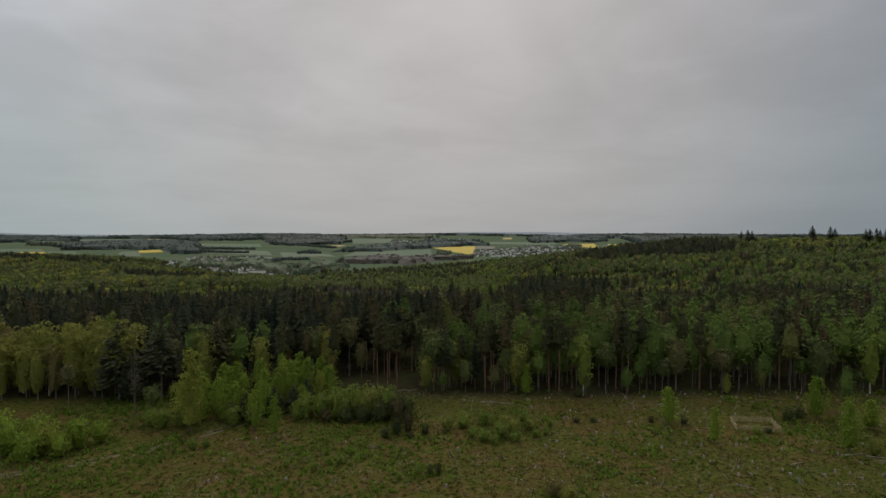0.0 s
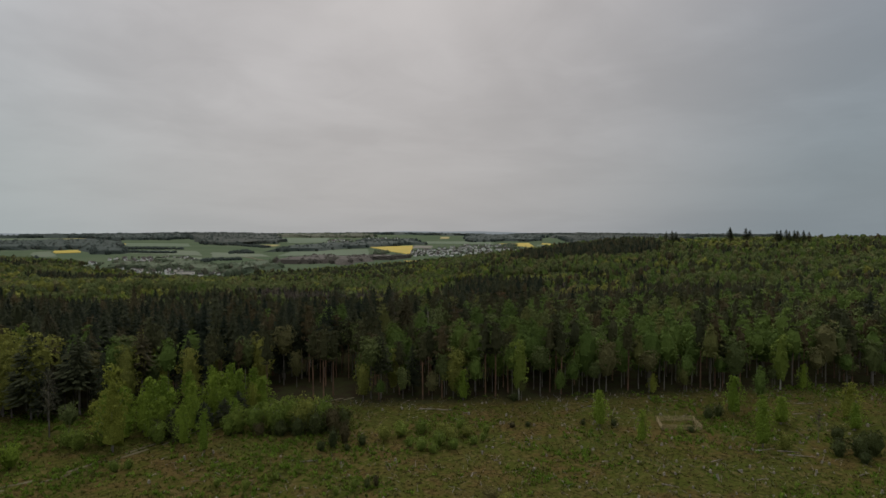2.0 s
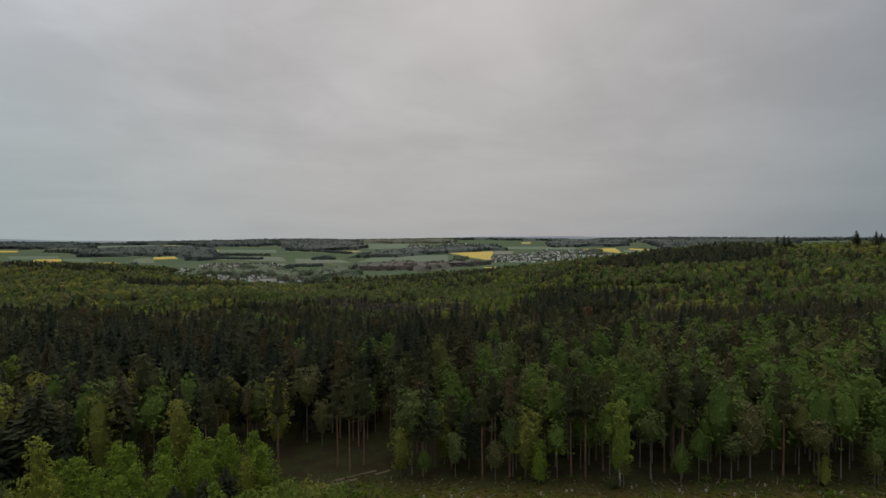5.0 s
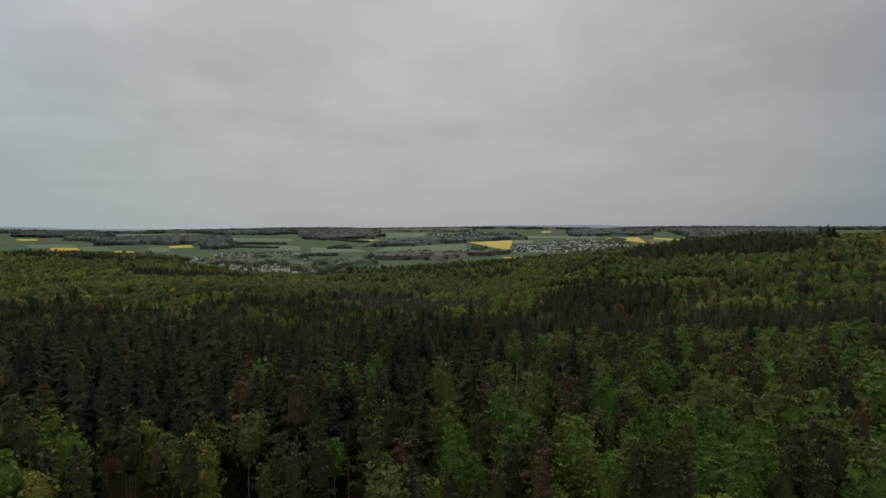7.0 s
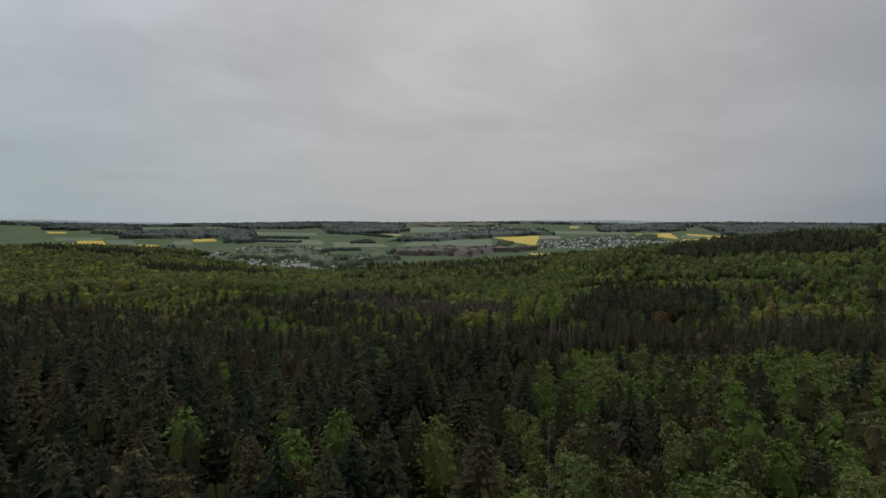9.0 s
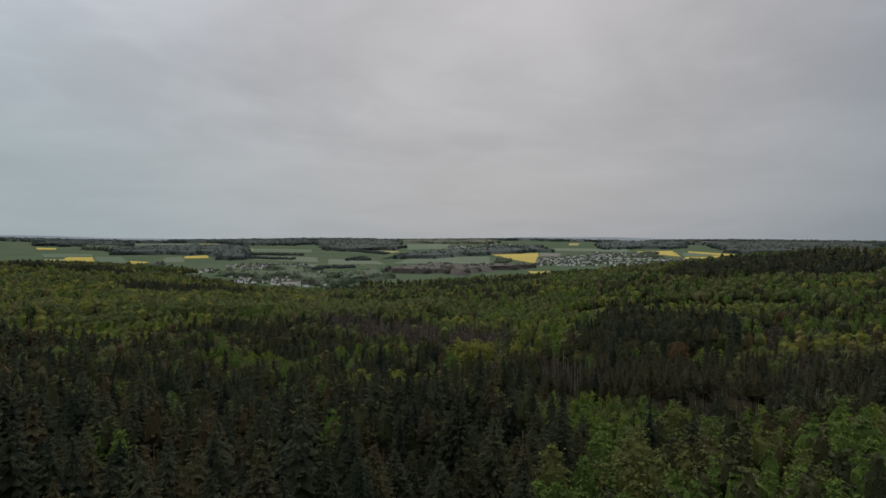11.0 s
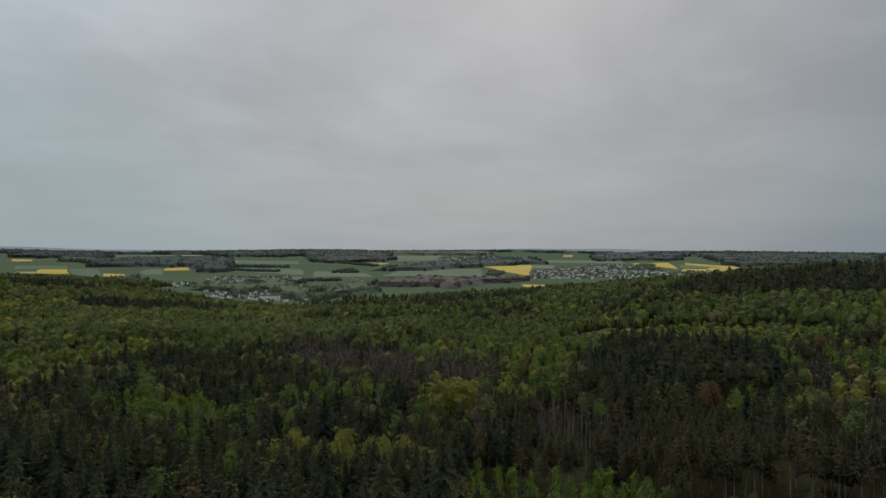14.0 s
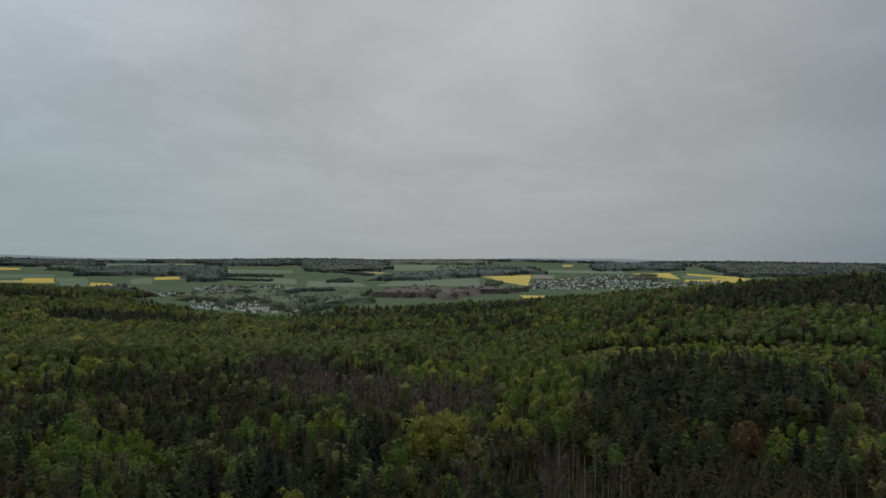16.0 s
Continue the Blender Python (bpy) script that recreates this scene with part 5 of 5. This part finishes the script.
drape("wheat_field", [(-1130, 2680), (-1220, 2920), (-970, 3050), (-880, 2790)], WHEAT, "green field of young corn in the valley", lift=0.7)
drape("wheat_field", [(-1930, 2920), (-2090, 3180), (-1790, 3350), (-1640, 3070)], WHEAT, "green field of young corn in the valley", lift=0.7)
drape("meadow", [(-800, 2090), (-840, 2210), (-660, 2210), (-610, 2080)], MEADOW, "pale green meadow in the valley", lift=0.5)
drape("rape_field", [(-1647, 2224), (-1564, 2263), (-1447, 2122), (-1531, 2087)], RAPE, "bright yellow flowering rapeseed field in the valley", group="rape fields", lift=1.3)
drape("rape_field", [(-1648, 2126), (-1588, 2150), (-1531, 2087), (-1601, 2076)], RAPE_PALE, "pale yellow flowering rapeseed field in the valley", group="rape fields", lift=1.3)
drape("rape_field", [(-1347, 2157), (-1277, 2164), (-1177, 2024), (-1257, 2036)], RAPE, "bright yellow flowering rapeseed field in the valley", group="rape fields", lift=1.3)
drape("rape_field", [(-1280, 2418), (-1216, 2479), (-1158, 2373), (-1223, 2320)], RAPE, "bright yellow flowering rapeseed field in the valley", group="rape fields", lift=1.3)
drape("rape_field", [(-1694, 3254), (-1599, 3438), (-1488, 3108), (-1562, 3010)], RAPE_PALE, "pale yellow flowering rapeseed field in the valley", group="rape fields", lift=1.3)
drape("rape_field", [(-1237, 2834), (-1203, 2880), (-1130, 2678), (-1165, 2697)], RAPE, "bright yellow flowering rapeseed field in the valley", group="rape fields", lift=1.3)
drape("rape_field", [(-2198, 2712), (-2095, 2704), (-2003, 2596), (-2073, 2578)], RAPE, "bright yellow flowering rapeseed field in the valley", group="rape fields", lift=1.3)
drape("rape_field", [(-675, 3042), (-510, 2997), (-519, 2901), (-644, 2901)], RAPE_PALE, "pale yellow flowering rapeseed field in the valley", group="rape fields", lift=1.3)
drape("rape_field", [(-51, 2806), (162, 2900), (126, 2380), (26, 2606)], RAPE, "bright yellow flowering rapeseed field in the valley", group="rape fields", lift=1.3)
drape("rape_field", [(85, 1984), (159, 1979), (152, 1884), (87, 1881)], RAPE, "bright yellow flowering rapeseed field in the valley", group="rape fields", lift=1.3)
drape("rape_field", [(404, 3892), (470, 3911), (437, 3697), (385, 3689)], RAPE_PALE, "pale yellow flowering rapeseed field in the valley", group="rape fields", lift=1.3)
drape("rape_field", [(663, 3227), (858, 3273), (740, 2723), (676, 3028)], RAPE, "bright yellow flowering rapeseed field in the valley", group="rape fields", lift=1.3)
drape("rape_field", [(918, 3201), (1011, 2718), (957, 2610), (869, 3044)], RAPE, "bright yellow flowering rapeseed field in the valley", group="rape fields", lift=1.3)
drape("rape_field", [(759, 2721), (851, 2710), (806, 2583), (717, 2599)], RAPE, "bright yellow flowering rapeseed field in the valley", group="rape fields", lift=1.3)
drape("rape_field", [(881, 2785), (998, 2661), (912, 2479), (800, 2555)], RAPE, "bright yellow flowering rapeseed field in the valley", group="rape fields", lift=1.3)

drape("field_path", [(-520, 2250), (-505, 2250), (-400, 2060), (-412, 2060)], TRACK, "pale farm track between the fields", "track", lift=0.75)


def house_model(k):
    """A village house: rendered walls with gables under a tiled roof with eaves."""
    rng = np.random.default_rng(80 + k)
    a, b, h, r = rng.uniform(5.0, 7.5), rng.uniform(4.2, 5.2), rng.uniform(5.5, 7.0), rng.uniform(2.6, 3.8)
    w, t = Soup(), Soup()
    c = [np.array(q, float) for q in ((-a, -b, -2), (a, -b, -2), (a, b, -2), (-a, b, -2), (-a, -b, h), (a, -b, h), (a, b, h), (-a, b, h), (-a, 0, h + r), (a, 0, h + r))]
    for i, j in ((0, 1), (1, 2), (2, 3), (3, 0)):
        w.quad(c[i], c[j], c[j + 4], c[i + 4])
    w.tri(c[4], c[7], c[8])
    w.tri(c[5], c[9], c[6])
    for sign in (-1, 1):
        e = [np.array(q, float) for q in ((-a - 0.5, sign * (b + 0.6), h - 0.5), (a + 0.5, sign * (b + 0.6), h - 0.5), (a + 0.5, 0, h + r + 0.1), (-a - 0.5, 0, h + r + 0.1))]
        up = np.array([0, 0, 0.3])
        t.quad(*(q + up for q in e))
        t.quad(*e[::-1])
        for i in range(4):
            t.quad(e[i], e[(i + 1) % 4], e[(i + 1) % 4] + up, e[i] + up)
    chimney = Soup()
    chimney.tube((a * 0.4, 0.6, h + r - 1.2), (a * 0.4, 0.6, h + r + 1.2), 0.5, 0.5, 4)
    return w.arrays(), t.arrays(), chimney.arrays()


HOUSES = [[mesh_of(n, *q, [m]) for n, q, m in zip(("wall", "roof", "chimney"), house_model(k), (HOUSE_WALL, HOUSE_ROOF, HOUSE_ROOF))] for k in range(5)]


def house(x, y, turn, k, label, group, scale=1.0):
    root = new("house")
    for me in HOUSES[k]:
        ob = new(me.name.split(".")[0], me)
        ob.parent = root
    root.matrix_basis = pose(x, y, ground_at(x, y), 0, 0, turn) @ Matrix.Scale(scale, 4)
    tagged(root, label, "house", group)


def village(corners, count, group, label, seed, trees, small=0.0):
    """Houses in crooked rows along lanes, gardens between them."""
    rng = np.random.default_rng(seed)
    p = np.array(corners, float)
    placed, tries = [], 0
    while len(placed) < count and tries < 6000:
        tries += 1
        u, w = rng.uniform(0, 1, 2)
        w = (round(w * 6) + rng.normal(0, 0.12)) / 6
        if not 0 <= w <= 1:
            continue
        q = p[0] * (1 - u) * (1 - w) + p[1] * u * (1 - w) + p[2] * u * w + p[3] * (1 - u) * w
        if all(abs(q[0] - x) + abs(q[1] - y) > 19 for x, y in placed):
            placed.append(tuple(q))
    for n, (x, y) in enumerate(placed):
        house(x, y, float(rng.choice((0, 90))) + 14 * math.sin(x / 90) + rng.normal(0, 6), n % 5, label, group, rng.uniform(0.74, 1.0) - small)
    far_wood(corners, HAZED_LEAF, "garden trees between the village houses", 4.0, trees, name="garden_trees")


WHITE = "white rendered village house with a tiled roof"
village([(-990, 1885), (-909, 1918), (-800, 1735), (-838, 1660)], 12, "village in the valley", WHITE, 1, 26)
village([(-918, 2059), (-710, 2247), (-599, 1960), (-778, 1804)], 50, "village in the valley", WHITE, 2, 26)
village([(-723, 1683), (-475, 1746), (-412, 1570), (-623, 1501)], 46, "village in the valley", WHITE, 3, 17, 0.1)
village([(133, 2560), (416, 2841), (327, 2275), (117, 2244)], 85, "village behind the wooded spur", WHITE, 4, 30)
village([(434, 2958), (708, 2979), (527, 2284), (323, 2253)], 105, "village behind the wooded spur", WHITE, 5, 30)
village([(608, 2594), (865, 2569), (774, 2327), (543, 2344)], 36, "village behind the wooded spur", WHITE, 6, 30)
village([(-303, 3395), (-129, 3548), (-105, 3038), (-270, 3090)], 22, "far village on the slope", WHITE, 7, 36)
village([(-80, 3797), (108, 3797), (98, 3377), (-64, 3261)], 16, "far village on the slope", WHITE, 8, 36)


def hall(x, y, turn, a, b, h):
    """A long flat-roofed building."""
    root = new("factory_hall")
    body, top = Soup(), Soup()
    for s, z0, z1, grow in ((body, -2, h, 0), (top, h, h + 0.8, 0.4)):
        c = [np.array([i * (a + grow), j * (b + grow), z], float) for z in (z0, z1) for i, j in ((-1, -1), (1, -1), (1, 1), (-1, 1))]
        for i in range(4):
            s.quad(c[i], c[(i + 1) % 4], c[(i + 1) % 4 + 4], c[i + 4])
        s.quad(c[4], c[5], c[6], c[7])
        s.quad(c[3], c[2], c[1], c[0])
    part("wall", *body.arrays(), HALL_WALL, root)
    part("roof", *top.arrays(), HOUSE_ROOF, root)
    root.matrix_basis = pose(x, y, ground_at(x, y), 0, 0, turn)
    tagged(root, "long pale building in the valley village", "building")


hall(-514, 1587, 12, 22, 8, 9)
hall(-640, 1605, 8, 12, 7, 6)
hall(-552, 1651, -6, 11, 7, 6)


def distant_hills():
    """The last blue ridges on the horizon, a plain backdrop."""
    mat, n = material("hazy_distance")
    # the ridge glows by itself, in a colour with the haze painted in
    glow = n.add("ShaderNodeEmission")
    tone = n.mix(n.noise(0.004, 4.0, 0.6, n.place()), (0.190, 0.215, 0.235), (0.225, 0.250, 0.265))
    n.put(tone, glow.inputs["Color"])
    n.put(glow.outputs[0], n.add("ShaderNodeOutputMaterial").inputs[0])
    a = np.linspace(radians(-62), radians(62), 220)
    r = 4620.0
    top = 50 + 9 * np.sin(a * 5 + 1.0) + 5 * np.sin(a * 13) + 2.0 * np.sin(a * 41) + 16 * sstep(-0.45, -0.75, a)
    foot = np.stack([r * np.sin(a), 300 + r * np.cos(a), np.full_like(a, -60)], 1)
    head = np.stack([r * np.sin(a), 300 + r * np.cos(a), top], 1)
    v = np.stack([foot, head], 1).reshape(-1, 3)
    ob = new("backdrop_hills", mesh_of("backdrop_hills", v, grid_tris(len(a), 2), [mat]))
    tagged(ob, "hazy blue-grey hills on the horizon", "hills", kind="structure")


distant_hills()
